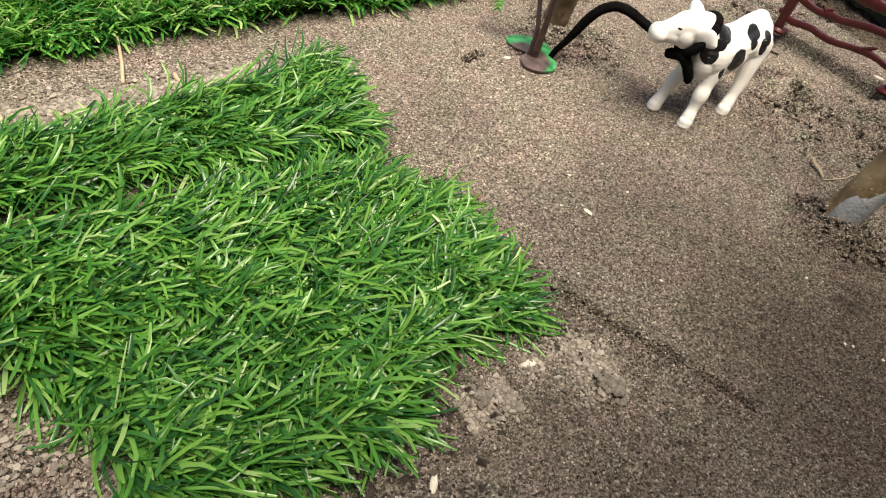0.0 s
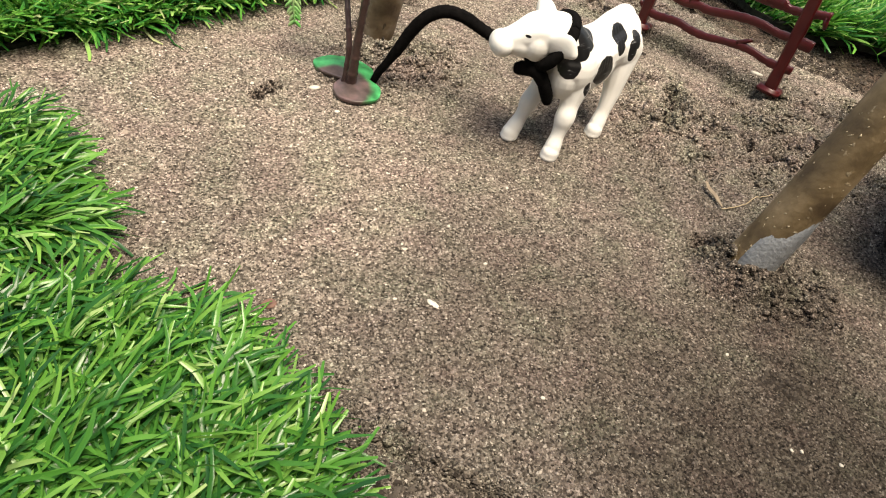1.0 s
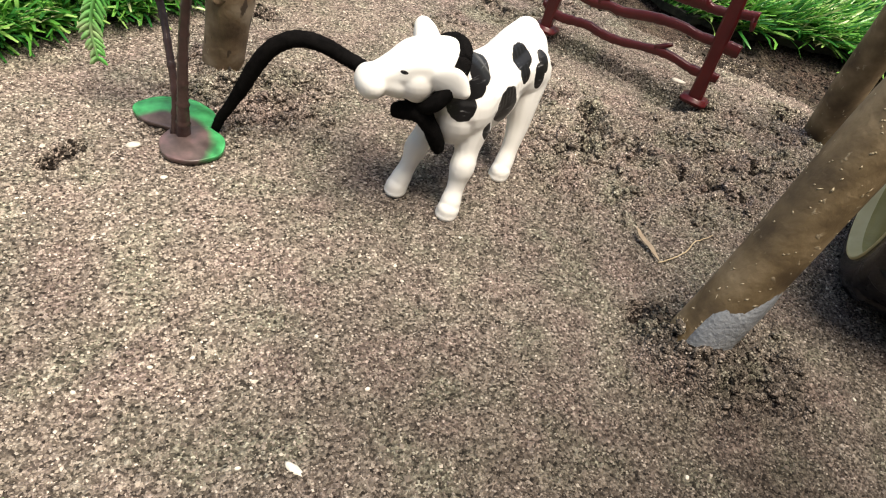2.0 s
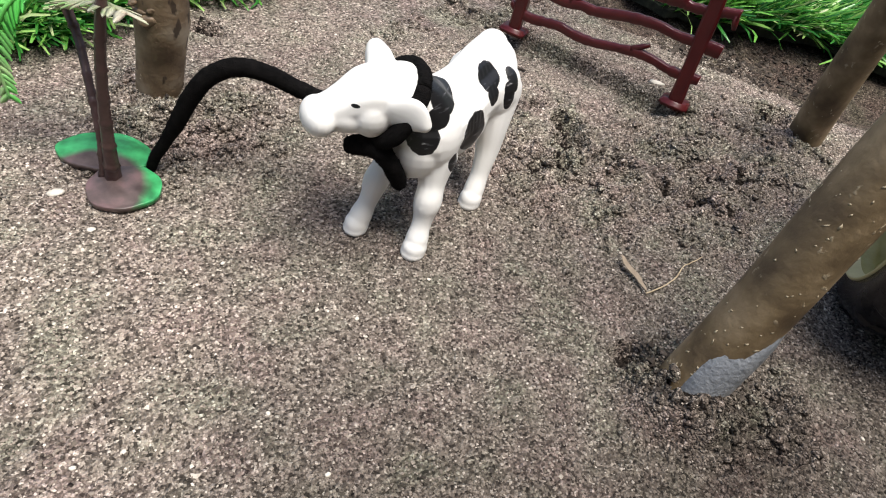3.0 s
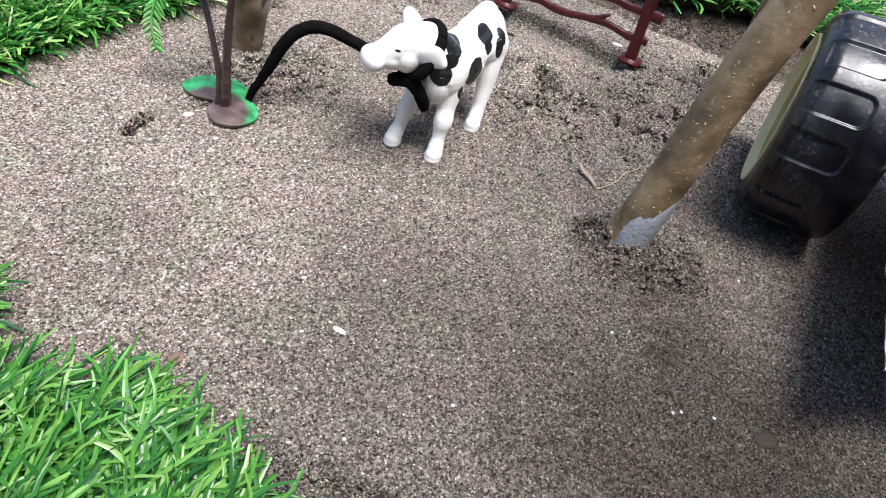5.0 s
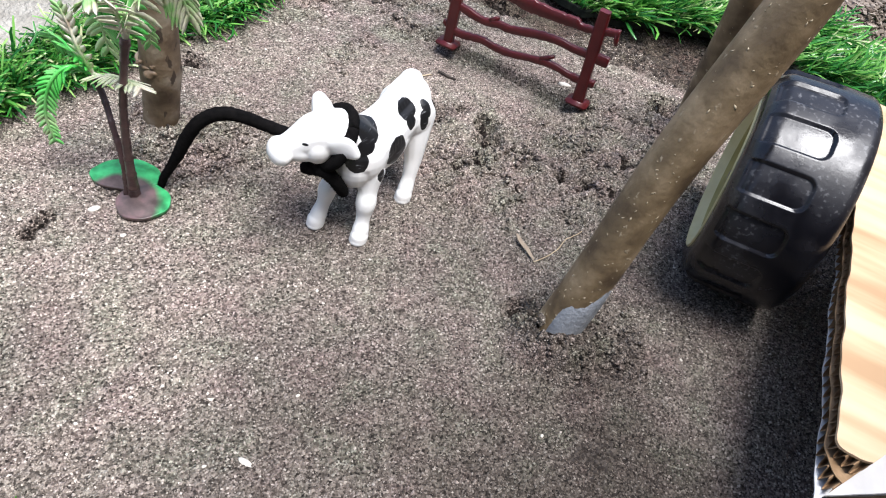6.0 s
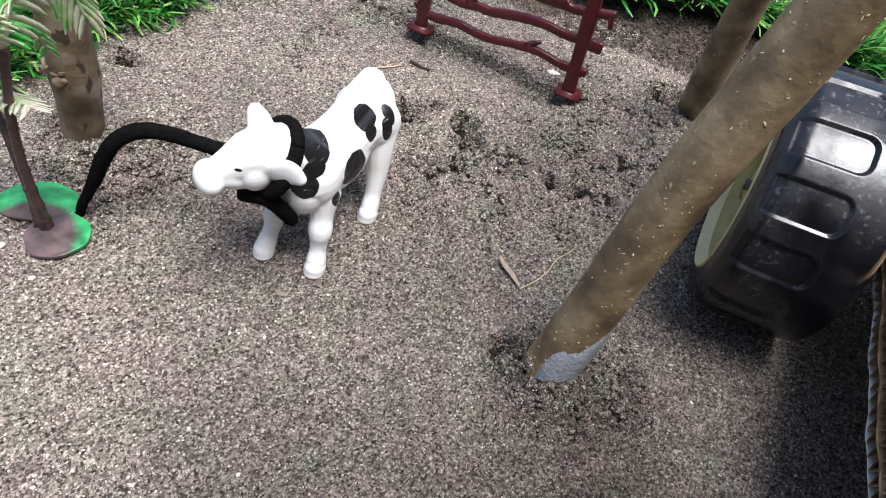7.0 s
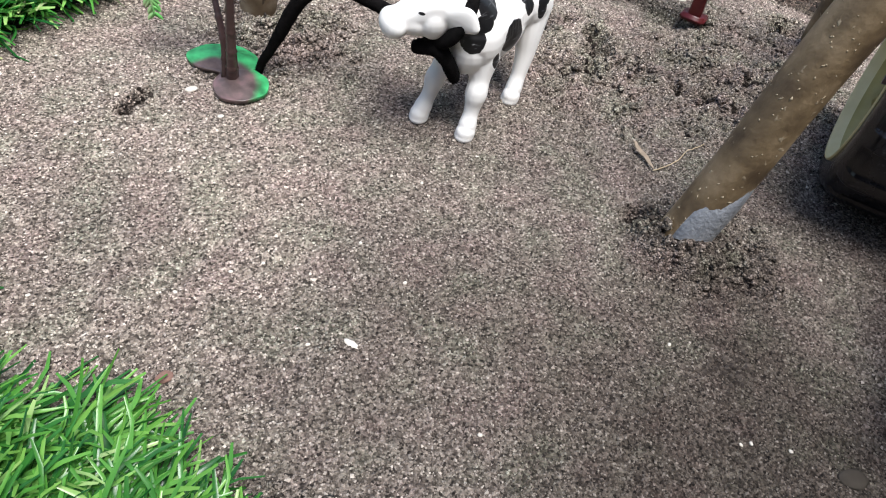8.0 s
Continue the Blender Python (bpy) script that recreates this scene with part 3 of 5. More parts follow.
sand_lumps("bank_soil_crumbs", *band((0.59, 0.47), (0.76, 0.37), 0.024, 8000, 0.0005, 0.0030, 35), 43, "brown crumbs of soil on the earth bank", 0.25, EARTH, 0.5, False)
# crumbs fill every pit so that their colour gives its shade
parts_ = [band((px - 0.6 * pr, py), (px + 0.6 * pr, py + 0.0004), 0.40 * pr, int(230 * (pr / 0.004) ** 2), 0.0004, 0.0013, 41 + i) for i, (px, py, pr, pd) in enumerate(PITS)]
tagged(scatter_lumps("pit_shade_crumbs", *[np.concatenate(q) for q in zip(*parts_)], BLACKCLOD, 44), "near-black crumbs in small holes in the sand, painting their shade", "soil", kind="stuff")

# ---------------------------------------------------------------- pale concrete strip beyond the far turf
CONCRETE = simple("pale_concrete", (0.28, 0.26, 0.225), (0.44, 0.415, 0.37), 0.9, 60, 0.8, 0.002)
bm = bmesh.new()
edge_ = [(-0.60, 0.18), (-0.33, 0.318), (-0.13, 0.420), (0.0, 0.478), (0.055, 0.520), (0.11, 0.575), (0.06, 0.90), (-0.60, 0.90)]
f = bm.faces.new([bm.verts.new((x, y, -0.02)) for x, y in edge_])
ex = bmesh.ops.extrude_face_region(bm, geom=[f])
bmesh.ops.translate(bm, vec=(0, 0, 0.024), verts=[g for g in ex["geom"] if isinstance(g, bmesh.types.BMVert)])
bmesh.ops.recalc_face_normals(bm, faces=bm.faces)
bmesh.ops.bevel(bm, geom=bm.edges[:], offset=0.003, segments=2, affect="EDGES")
tagged(mesh_object("pavement", bm, CONCRETE), "pale weathered concrete edging beyond the turf", "pavement", kind="structure")

# ---------------------------------------------------------------- low unseen slab added behind the camera to shade the near sand
SHADE_WALL = simple("dark_shade_wall", (0.06, 0.045, 0.036), (0.12, 0.09, 0.07), 0.9, 14, 0.6, 0.004)
bm = bmesh.new()
bmesh.ops.create_cube(bm, size=1.0, matrix=Matrix.Translation((0.0, -0.125, 0.29)) @ Matrix.Rotation(math.atan2(0.26, 0.96), 4, "Z") @ Matrix.Diagonal((5.0, 0.11, 0.62, 1)))
bmesh.ops.bevel(bm, geom=bm.edges[:], offset=0.008, segments=2, affect="EDGES")
tagged(mesh_object("shade_slab_south", bm, SHADE_WALL), "unseen low dark slab added behind the camera to shade the near sand", "wall", kind="structure")

# ---------------------------------------------------------------- artificial turf


def inside(poly, x, y):
    hit = np.zeros(len(x), bool)
    for (x1, y1), (x2, y2) in zip(poly, poly[1:] + poly[:1]):
        hit ^= ((y1 > y) != (y2 > y)) & (x < (x2 - x1) * (y - y1) / (y2 - y1 + 1e-12) + x1)
    return hit


def blades(name, poly, count, length, width, lean, droop, mat, seed, parent, base=0.002, spread=0.5, lift=0.55, holes=()):
    """Many creased plastic blades standing on a turf mat; lean: the plan direction in which they lie."""
    r = np.random.RandomState(seed)
    xs, ys = [q[0] for q in poly], [q[1] for q in poly]
    px, py = np.empty(0), np.empty(0)
    while len(px) < count:
        # tufts of a few blades in rows
        cx, cy = r.uniform(min(xs), max(xs), count), r.uniform(min(ys), max(ys), count)
        ok = inside(poly, cx, cy)
        for hx, hy, hr in holes:
            ok &= np.hypot(cx - hx, cy - hy) > hr * r.uniform(0.6, 1.2, count)
        px, py = np.concatenate([px, cx[ok]]), np.concatenate([py, cy[ok]])
    px, py = px[:count], py[:count]
    clump = value_noise(px, py, 45, seed + 1)
    ang = math.atan2(lean[1], lean[0]) + r.normal(0, spread, count) + 0.7 * clump
    L = length * r.uniform(0.6, 1.2, count)
    up0 = lift + r.normal(0, 0.28, count) + 0.3 * value_noise(px, py, 60, seed + 2)
    bend = droop * r.uniform(0.5, 1.5, count)
    W = width * r.uniform(0.7, 1.15, count)
    rows, segs = 5, 4
    z0 = ground_height(px, py) + base
    V = np.zeros((count, rows, 3, 3))
    x, y, z = px.copy(), py.copy(), z0.copy()
    twist = r.normal(0, 0.7, count)
    el = np.clip(up0, 0.05, 1.5)
    side_turn = r.normal(0, 0.24, count)
    for i in range(rows):
        t = i / segs
        w = W * (1.0 if t < 0.7 else 1 - 0.45 * ((t - 0.7) / 0.3) ** 2.0) * 0.5
        sx, sy = -np.sin(ang) * np.cos(twist), np.cos(ang) * np.cos(twist)
        szz = np.sin(twist) * 0.8
        V[:, i, 0] = np.stack([x - sx * w, y - sy * w, z - szz * w], -1)
        V[:, i, 1] = np.stack([x, y, z - 0.28 * w], -1)
        V[:, i, 2] = np.stack([x + sx * w, y + sy * w, z + szz * w], -1)
        x = x + np.cos(ang) * np.cos(el) * L / segs
        y = y + np.sin(ang) * np.cos(el) * L / segs
        z = z + np.sin(el) * L / segs
        el = el - bend
        ang = ang + side_turn
        z = np.maximum(z, ground_height(x, y) + 0.0006)
    uv = np.zeros((count, rows, 3, 2))
    uv[..., 1] = np.linspace(0, 1, rows)[None, :, None]
    uv[..., 0] = np.array([0, 0.5, 1])[None, None, :]
    q = []
    for i in range(segs):
        for j in range(2):
            q.append((i * 3 + j, i * 3 + j + 1, i * 3 + j + 4, i * 3 + j + 3))
    F = (np.array(q)[None] + (np.arange(count) * rows * 3)[:, None, None]).reshape(-1, 4)
    ob = raw(name, V.reshape(-1, 3), F, mat, parent, uv.reshape(-1, 2), smooth=True)
    return tagged(ob, kind="stuff")


def turf(poly, count, length, width, lean, droop, mat, seed, label, thick=0.0025, raise_=0.0, **more):
    root = new("artificial_turf_mat")
    tagged(root, label, "artificial grass")
    bm = bmesh.new()
    # outline cut into short uneven steps
    r = random.Random(seed)
    ring = []
    for (x1, y1), (x2, y2) in zip(poly, poly[1:] + poly[:1]):
        k = max(1, int(math.hypot(x2 - x1, y2 - y1) / 0.006))
        ring += [(x1 + (x2 - x1) * i / k + r.uniform(-0.0012, 0.0012), y1 + (y2 - y1) * i / k + r.uniform(-0.0012, 0.0012)) for i in range(k)]
    vs = [bm.verts.new((x, y, gz(x, y) - 0.003 + raise_)) for x, y in ring]
    f = bm.faces.new(vs)
    ex = bmesh.ops.extrude_face_region(bm, geom=[f])
    bmesh.ops.translate(bm, vec=(0, 0, thick + 0.003), verts=[g for g in ex["geom"] if isinstance(g, bmesh.types.BMVert)])
    bmesh.ops.triangulate(bm, faces=bm.faces)
    bmesh.ops.recalc_face_normals(bm, faces=bm.faces)
    part("backing", bm, BACKING, root, "dark woven backing", False)
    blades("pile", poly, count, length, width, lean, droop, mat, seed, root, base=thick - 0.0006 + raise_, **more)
    return root


turf([(-0.014, 0.246), (0.022, 0.236), (0.052, 0.200), (0.068, 0.162), (0.040, 0.148), (0.018, 0.140), (0.018, 0.108), (-0.018, 0.082), (-0.06, 0.070), (-0.085, 0.096), (-0.12, 0.115), (-0.24, 0.11), (-0.24, 0.15), (-0.15, 0.176), (-0.11, 0.196), (-0.06, 0.222)],
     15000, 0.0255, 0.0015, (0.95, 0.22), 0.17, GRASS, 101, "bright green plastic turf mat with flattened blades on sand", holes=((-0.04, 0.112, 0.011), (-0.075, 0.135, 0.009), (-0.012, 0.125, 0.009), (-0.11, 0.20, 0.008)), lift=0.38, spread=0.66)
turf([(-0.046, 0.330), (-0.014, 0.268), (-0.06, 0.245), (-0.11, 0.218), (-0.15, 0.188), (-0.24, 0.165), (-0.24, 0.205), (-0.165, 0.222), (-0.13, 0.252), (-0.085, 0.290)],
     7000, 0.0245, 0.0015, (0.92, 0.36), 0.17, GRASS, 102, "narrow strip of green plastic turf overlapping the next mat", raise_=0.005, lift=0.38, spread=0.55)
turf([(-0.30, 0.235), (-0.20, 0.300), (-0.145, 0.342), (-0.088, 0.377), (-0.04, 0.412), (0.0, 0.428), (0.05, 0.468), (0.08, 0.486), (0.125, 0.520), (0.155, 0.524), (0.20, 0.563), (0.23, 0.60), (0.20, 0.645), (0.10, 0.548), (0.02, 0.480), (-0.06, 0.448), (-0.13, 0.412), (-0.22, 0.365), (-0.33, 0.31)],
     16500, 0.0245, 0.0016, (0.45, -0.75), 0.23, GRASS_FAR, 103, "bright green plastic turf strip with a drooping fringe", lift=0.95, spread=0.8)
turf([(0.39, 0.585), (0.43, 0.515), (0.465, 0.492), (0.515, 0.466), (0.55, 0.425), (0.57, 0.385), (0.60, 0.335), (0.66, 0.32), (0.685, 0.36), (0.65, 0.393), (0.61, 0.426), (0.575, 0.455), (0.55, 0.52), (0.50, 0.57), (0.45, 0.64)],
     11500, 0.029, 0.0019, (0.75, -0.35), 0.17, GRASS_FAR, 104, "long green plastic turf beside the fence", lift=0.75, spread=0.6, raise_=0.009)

# ---------------------------------------------------------------- leaning branches and trunk


def branch(name, base, lean, radius, top, label, seed, sides=28, taper=0.08, knots=(), bark=BARK, flecks=90, flare=0.0):
    r = random.Random(seed)
    root = new(name)
    tagged(root, label, "branch")
    steps = 40
    pts, rad = [], []
    for i in range(steps + 1):
        t = i / steps
        z = -0.006 + (top + 0.006) * t
        s = 0.0008 * math.sin(7 * t + seed) + 0.0005 * math.sin(17 * t + 2 * seed)
        pts.append((base[0] + lean[0] * z + s, base[1] + lean[1] * z - s, z))
        bulge = sum(0.10 * math.exp(-((z - kz) / 0.006) ** 2) for kz in knots)
        fl = min(1, max(0, (z - 0.012) / 0.04))
        rad.append(radius * (1 - taper * t + flare * fl * fl * (3 - 2 * fl) + bulge + 0.025 * math.sin(11 * t + seed)))
    part("stem", tube(pts, rad, sides, wobble=0.004, seed=seed), bark, root)
    # raised pale flecks in the bark
    rr = np.random.RandomState(seed)
    k = max(1, flecks)
    zz, aa = 0.004 + (top * 0.75 - 0.004) * rr.uniform(0, 1, k) ** 1.7, rr.uniform(0, 6.283, k)
    v = np.zeros((k, 6, 3))
    ax = Vector((lean[0], lean[1], 1.0)).normalized()
    e1 = ax.orthogonal().normalized()
    e2 = ax.cross(e1)
    for i in range(k):
        t = (zz[i] + 0.006) / (top + 0.006)
        s = 0.0008 * math.sin(7 * t + seed) + 0.0005 * math.sin(17 * t + 2 * seed)
        c = Vector((base[0] + lean[0] * zz[i] + s, base[1] + lean[1] * zz[i] - s, zz[i]))
        o = e1 * math.cos(aa[i]) + e2 * math.sin(aa[i])
        q = ax.cross(o)
        rad_i = radius * (1 - taper * t + sum(0.10 * math.exp(-((zz[i] - kz) / 0.006) ** 2) for kz in knots) + 0.025 * math.sin(11 * t + seed))
        c = c + o * rad_i
        h, w = 0.0003 + 0.0013 * rr.uniform() ** 3, rr.uniform(0.0002, 0.00055)
        tw = rr.normal(0, 0.6)
        a1, q1 = ax * math.cos(tw) + q * math.sin(tw), q * math.cos(tw) - ax * math.sin(tw)
        v[i] = [c + a1 * h, c - a1 * h * 0.8, c + q1 * w + a1 * h * 0.3, c - q1 * w - a1 * h * 0.2, c + o * 0.00012, c - o * 0.0003]
    f = (OCT_F[None] + 6 * np.arange(k)[:, None, None]).reshape(-1, 3)
    tagged(raw("bark_flecks", v.reshape(-1, 3), f, FLECK, root, smooth=True), kind="stuff")

    return root


stick = branch("leaning_branch", (0.2555, 0.2600), (0.25, 0.05), 0.0102, 0.34, "smooth brown branch with pale flecks leaning out of the sand", 3, flecks=340)
branch("leaning_branch", (0.4332, 0.3836), (-0.252, -0.127), 0.0092, 0.36, "slim brown branch leaning towards the other branch", 8, flecks=150)
trunk = branch("tree_trunk", (0.1105, 0.4370), (0.06, 0.0), 0.0090, 0.26, "upright piece of brown branch standing in sand like a trunk", 12, knots=(0.033,), bark=TRUNK_BARK, flecks=26, flare=0.03)

# stub of a cut twig on the trunk, with a bud above it and a ring round the bark
for kx, ky, kz, kr in ((0.1085, 0.4290, 0.0370, 0.0030), (0.1100, 0.4284, 0.0412, 0.0016), (0.1040, 0.4310, 0.0425, 0.0013)):
    bm = bmesh.new()
    bmesh.ops.create_icosphere(bm, subdivisions=3, radius=1.0, matrix=Matrix.Translation((kx, ky, kz)) @ Matrix.Diagonal((kr * 1.2, kr, kr * 0.85, 1)))
    for v in bm.verts:
        q = v.co - Vector((kx, ky, kz))
        v.co += q.normalized() * 0.0004 * math.sin(900 * q.x) * math.sin(1100 * q.z) - Vector((0, 0.5 * kr, 0)) * math.exp(-((q.x ** 2 + q.z ** 2) / (0.4 * kr) ** 2)) * (-0.6 if q.y < 0 else 0)
    part("knot", bm, TRUNK_BARK, trunk, "rough knot where a twig was cut")
ring_ = [(0.1105 + 0.06 * 0.0405 + 0.00945 * math.cos(q), 0.4370 + 0.00945 * math.sin(q), 0.0405 + 0.0012 * math.sin(q + 0.6) + 0.0004 * math.sin(5 * q)) for q in [2 * math.pi * k / 48 for k in range(49)]]
part("bark_ring", tube(ring_, [0.0007 + 0.0003 * math.sin(k * 0.9) for k in range(49)], 8), TRUNK_BARK, trunk, "raised ring round the bark")

# patch of grey cement smeared on the foot of the leaning branch
bm = bmesh.new()
rngp = random.Random(4)
cols, rows_ = 40, 26
grid = []
for i in range(cols + 1):
    a = radians(-168 + 120 * i / cols)
    top = 0.0245 + 0.0165 * (i / cols) ** 1.2 + 0.0013 * math.sin(i * 0.3) + 0.0004 * math.sin(i * 1.0) + 0.0007 * math.sin(i * 2.3) * math.sin(i * 0.7)
    col = []
    for j in range(rows_ + 1):
        z = -0.005 + (top + 0.005) * j / rows_
        e = max(0.0, 1 - (2 * abs(i / cols - 0.5)) ** 4) * max(0.0, 1 - (j / rows_) ** 5)
        r = 0.0096 + (0.0016 + 0.00012 * math.sin(i * 1.3 + j * 0.9) * math.sin(j * 1.1 - i * 0.4)) * (e * e * (3 - 2 * e)) ** 0.6
        col.append(bm.verts.new((0.2555 + 0.25 * z + r * math.cos(a), 0.2600 + 0.05 * z + r * math.sin(a), z)))
    grid.append(col)
for i in range(cols):
    for j in range(rows_):
        bm.faces.new((grid[i][j], grid[i + 1][j], grid[i + 1][j + 1], grid[i][j + 1]))
part("cement_patch", bm, CUT, stick, "smear of grey cement at the foot")

# ---------------------------------------------------------------- toy calf
CALF_O, CALF_F, CALF_L = Vector((0.197, 0.352, 0.0)), Vector((-0.8, -0.6, 0.0)), Vector((0.6, -0.8, 0.0))
CALF = Matrix(((CALF_F.x, CALF_L.x, 0, CALF_O.x), (CALF_F.y, CALF_L.y, 0, CALF_O.y), (0, 0, 1, 0.0008), (0, 0, 0, 1)))
SPOTS = [  # centre and half sizes in the calf's own frame
    (0.0108, -0.0032, 0.0578, 0.0078, 0.009, 0.0072), (0.0205, 0.0015, 0.0475, 0.0046, 0.0065, 0.0062), (0.0160, 0.0010, 0.0530, 0.0050, 0.006, 0.0040), (-0.0040, 0.0080, 0.0412, 0.0082, 0.007, 0.0074),
    (-0.0190, -0.0006, 0.0522, 0.0062, 0.0062, 0.0060), (-0.0182, 0.0045, 0.0480, 0.0036, 0.0040, 0.0036), (-0.0295, 0.0058, 0.0505, 0.0027, 0.0050, 0.0048), (-0.0268, 0.0065, 0.0455, 0.0026, 0.0050, 0.0054), (-0.0240, -0.0150, 0.0510, 0.007, 0.0060, 0.005),
    (0.0098, 0.0088, 0.0360, 0.0027, 0.0040, 0.0038), (0.000, -0.015, 0.042, 0.009, 0.006, 0.008), (-0.040, -0.016, 0.044, 0.006, 0.006, 0.006), (0.0374, -0.0139, 0.0581, 0.0016, 0.0016, 0.0007)]

PLASTIC, n, l, p = material("painted_white_plastic")
tc = n.new("ShaderNodeTexCoord")
wob = n.new("ShaderNodeTexNoise")
wob.inputs["Scale"].default_value, wob.inputs["Detail"].default_value = 190.0, 4.0
l.new(tc.outputs["Object"], wob.inputs["Vector"])
low = None
for sp in SPOTS:
    sub = n.new("ShaderNodeVectorMath")
    sub.operation = "SUBTRACT"
    l.new(tc.outputs["Object"], sub.inputs[0])
    sub.inputs[1].default_value = sp[:3]
    div = n.new("ShaderNodeVectorMath")
    div.operation = "DIVIDE"
    l.new(sub.outputs[0], div.inputs[0])
    div.inputs[1].default_value = sp[3:]
    ln = n.new("ShaderNodeVectorMath")
    ln.operation = "LENGTH"
    l.new(div.outputs[0], ln.inputs[0])
    if low is None:
        low = ln.outputs["Value"]
    else:
        mn = n.new("ShaderNodeMath")
        mn.operation = "MINIMUM"
        l.new(low, mn.inputs[0])
        l.new(ln.outputs["Value"], mn.inputs[1])
        low = mn.outputs[0]
add = n.new("ShaderNodeMath")
add.operation = "MULTIPLY_ADD"
l.new(wob.outputs[0], add.inputs[0])
add.inputs[1].default_value = 0.42
l.new(low, add.inputs[2])
edge = ramp(n, [(0.585, (1, 1, 1)), (0.602, (0, 0, 0))])
half = n.new("ShaderNodeMath")
half.operation = "MULTIPLY"
half.inputs[1].default_value = 0.5
l.new(add.outputs[0], half.inputs[0])
l.new(half.outputs[0], edge.inputs[0])
scr = n.new("ShaderNodeTexNoise")
scr.inputs["Scale"].default_value, scr.inputs["Detail"].default_value = 420.0, 5.0
smap = n.new("ShaderNodeMapping")
smap.inputs["Scale"].default_value = (0.35, 1.0, 2.2)
smap.inputs["Rotation"].default_value = (0.2, 0.7, 0.3)
l.new(tc.outputs["Object"], smap.inputs[0])
l.new(smap.outputs[0], scr.inputs["Vector"])
scrr = ramp(n, [(0.58, (0.008, 0.008, 0.009)), (0.66, (0.055, 0.055, 0.060)), (0.76, (0.42, 0.42, 0.42))])
l.new(scr.outputs[0], scrr.inputs[0])
l.new(mix(n, l, (0.84, 0.83, 0.80), scrr.outputs[0], edge.outputs[0]), p.inputs["Base Color"])
p.inputs["Roughness"].default_value = 0.42
p.inputs["Subsurface Weight"].default_value = 0.0
bump(n, l, p, scr.outputs[0], 0.12, 0.0003)


def blob(bm, c, r, rot=(0, 0, 0), seg=18):
    """An ellipsoid."""
    m = pose(*c, *rot) @ Matrix.Diagonal((*r, 1))
    bmesh.ops.create_uvsphere(bm, u_segments=seg, v_segments=seg // 2 + 2, radius=1.0, matrix=m)


def limb(bm, pts, steps=7):
    """Overlapping spheres along (x, y, z, radius) points."""
    for q in smooth_path(pts, steps):
        blob(bm, q[:3], (q[3],) * 3, seg=12)


bm = bmesh.new()
# trunk of the body, with a straight back, a squared rump and a deep chest
limb(bm, [(0.011, -0.0045, 0.0425, 0.0126), (-0.002, -0.0045, 0.0420, 0.0122), (-0.018, -0.0050, 0.0430, 0.0118), (-0.031, -0.0055, 0.0445, 0.0126)], 6)
blob(bm, (-0.0365, -0.0065, 0.0460), (0.0095, 0.0110, 0.0128))
blob(bm, (-0.0395, -0.0090, 0.0535), (0.0062, 0.0060, 0.0058))
blob(bm, (-0.006, -0.0035, 0.0385), (0.022, 0.0116, 0.0125))
limb(bm, [(0.012, -0.0065, 0.0525, 0.0082), (0.002, -0.0060, 0.0510, 0.0072), (-0.012, -0.0060, 0.0510, 0.0068), (-0.026, -0.0070, 0.0520, 0.0074), (-0.036, -0.0080, 0.0530, 0.0068)], 6)
blob(bm, (0.0100, 0.0010, 0.0410), (0.0095, 0.0078, 0.0125))
blob(bm, (-0.031, 0.0010, 0.0420), (0.0105, 0.0085, 0.0125))
blob(bm, (0.0155, -0.0045, 0.0380), (0.0085, 0.0105, 0.0110))
limb(bm, [(0.010, -0.005, 0.0465, 0.0115), (0.0140, -0.0075, 0.0525, 0.0104), (0.0190, -0.0105, 0.0570, 0.0096)], 5)
# head, turned to the calf's right: domed brow, cheek, blunt muzzle
limb(bm, [(0.0225, -0.0128, 0.0572, 0.0098), (0.0270, -0.0158, 0.0565, 0.0096), (0.0322, -0.0194, 0.0542, 0.0074), (0.0368, -0.0224, 0.0522, 0.0060), (0.0396, -0.0242, 0.0514, 0.0058)], 5)
blob(bm, (0.0228, -0.0140, 0.0616), (0.0056, 0.0078, 0.0052), (0, 0, -35))
blob(bm, (0.0325, -0.0172, 0.0515), (0.0095, 0.0060, 0.0054), (0, 0, -35))
blob(bm, (0.0402, -0.0245, 0.0508), (0.0054, 0.0078, 0.0056), (0, 0, -35))
blob(bm, (0.0392, -0.0238, 0.0490), (0.0046, 0.0060, 0.0036), (0, 0, -35))
blob(bm, (0.0285, -0.0124, 0.0530), (0.0082, 0.0061, 0.0077))
blob(bm, (0.0318, -0.0138, 0.0600), (0.0030, 0.0022, 0.0020), (0, 0, -35))
# ears: one pricked and rounded, one drooping and leaf-shaped with a pointed tip
limb(bm, [(0.0200, -0.0165, 0.0595, 0.0054), (0.0170, -0.0208, 0.0625, 0.0046), (0.0146, -0.0242, 0.0640, 0.0032)], 6)
a_, b_ = Vector((0.0290, -0.0072, 0.0580)), Vector((0.0250, 0.0032, 0.0550))
for k in range(17):
    t = k / 16
    w = 0.0012 + 0.0050 * math.sin(math.pi * (0.16 + 0.80 * t)) ** 0.8
    c = a_.lerp(b_, t) + Vector((0, 0, 0.0007 * math.sin(math.pi * t)))
    blob(bm, tuple(c), (0.0021, 0.0022, w), (0, 30, math.degrees(math.atan2(b_.y - a_.y, b_.x - a_.x))), seg=12)
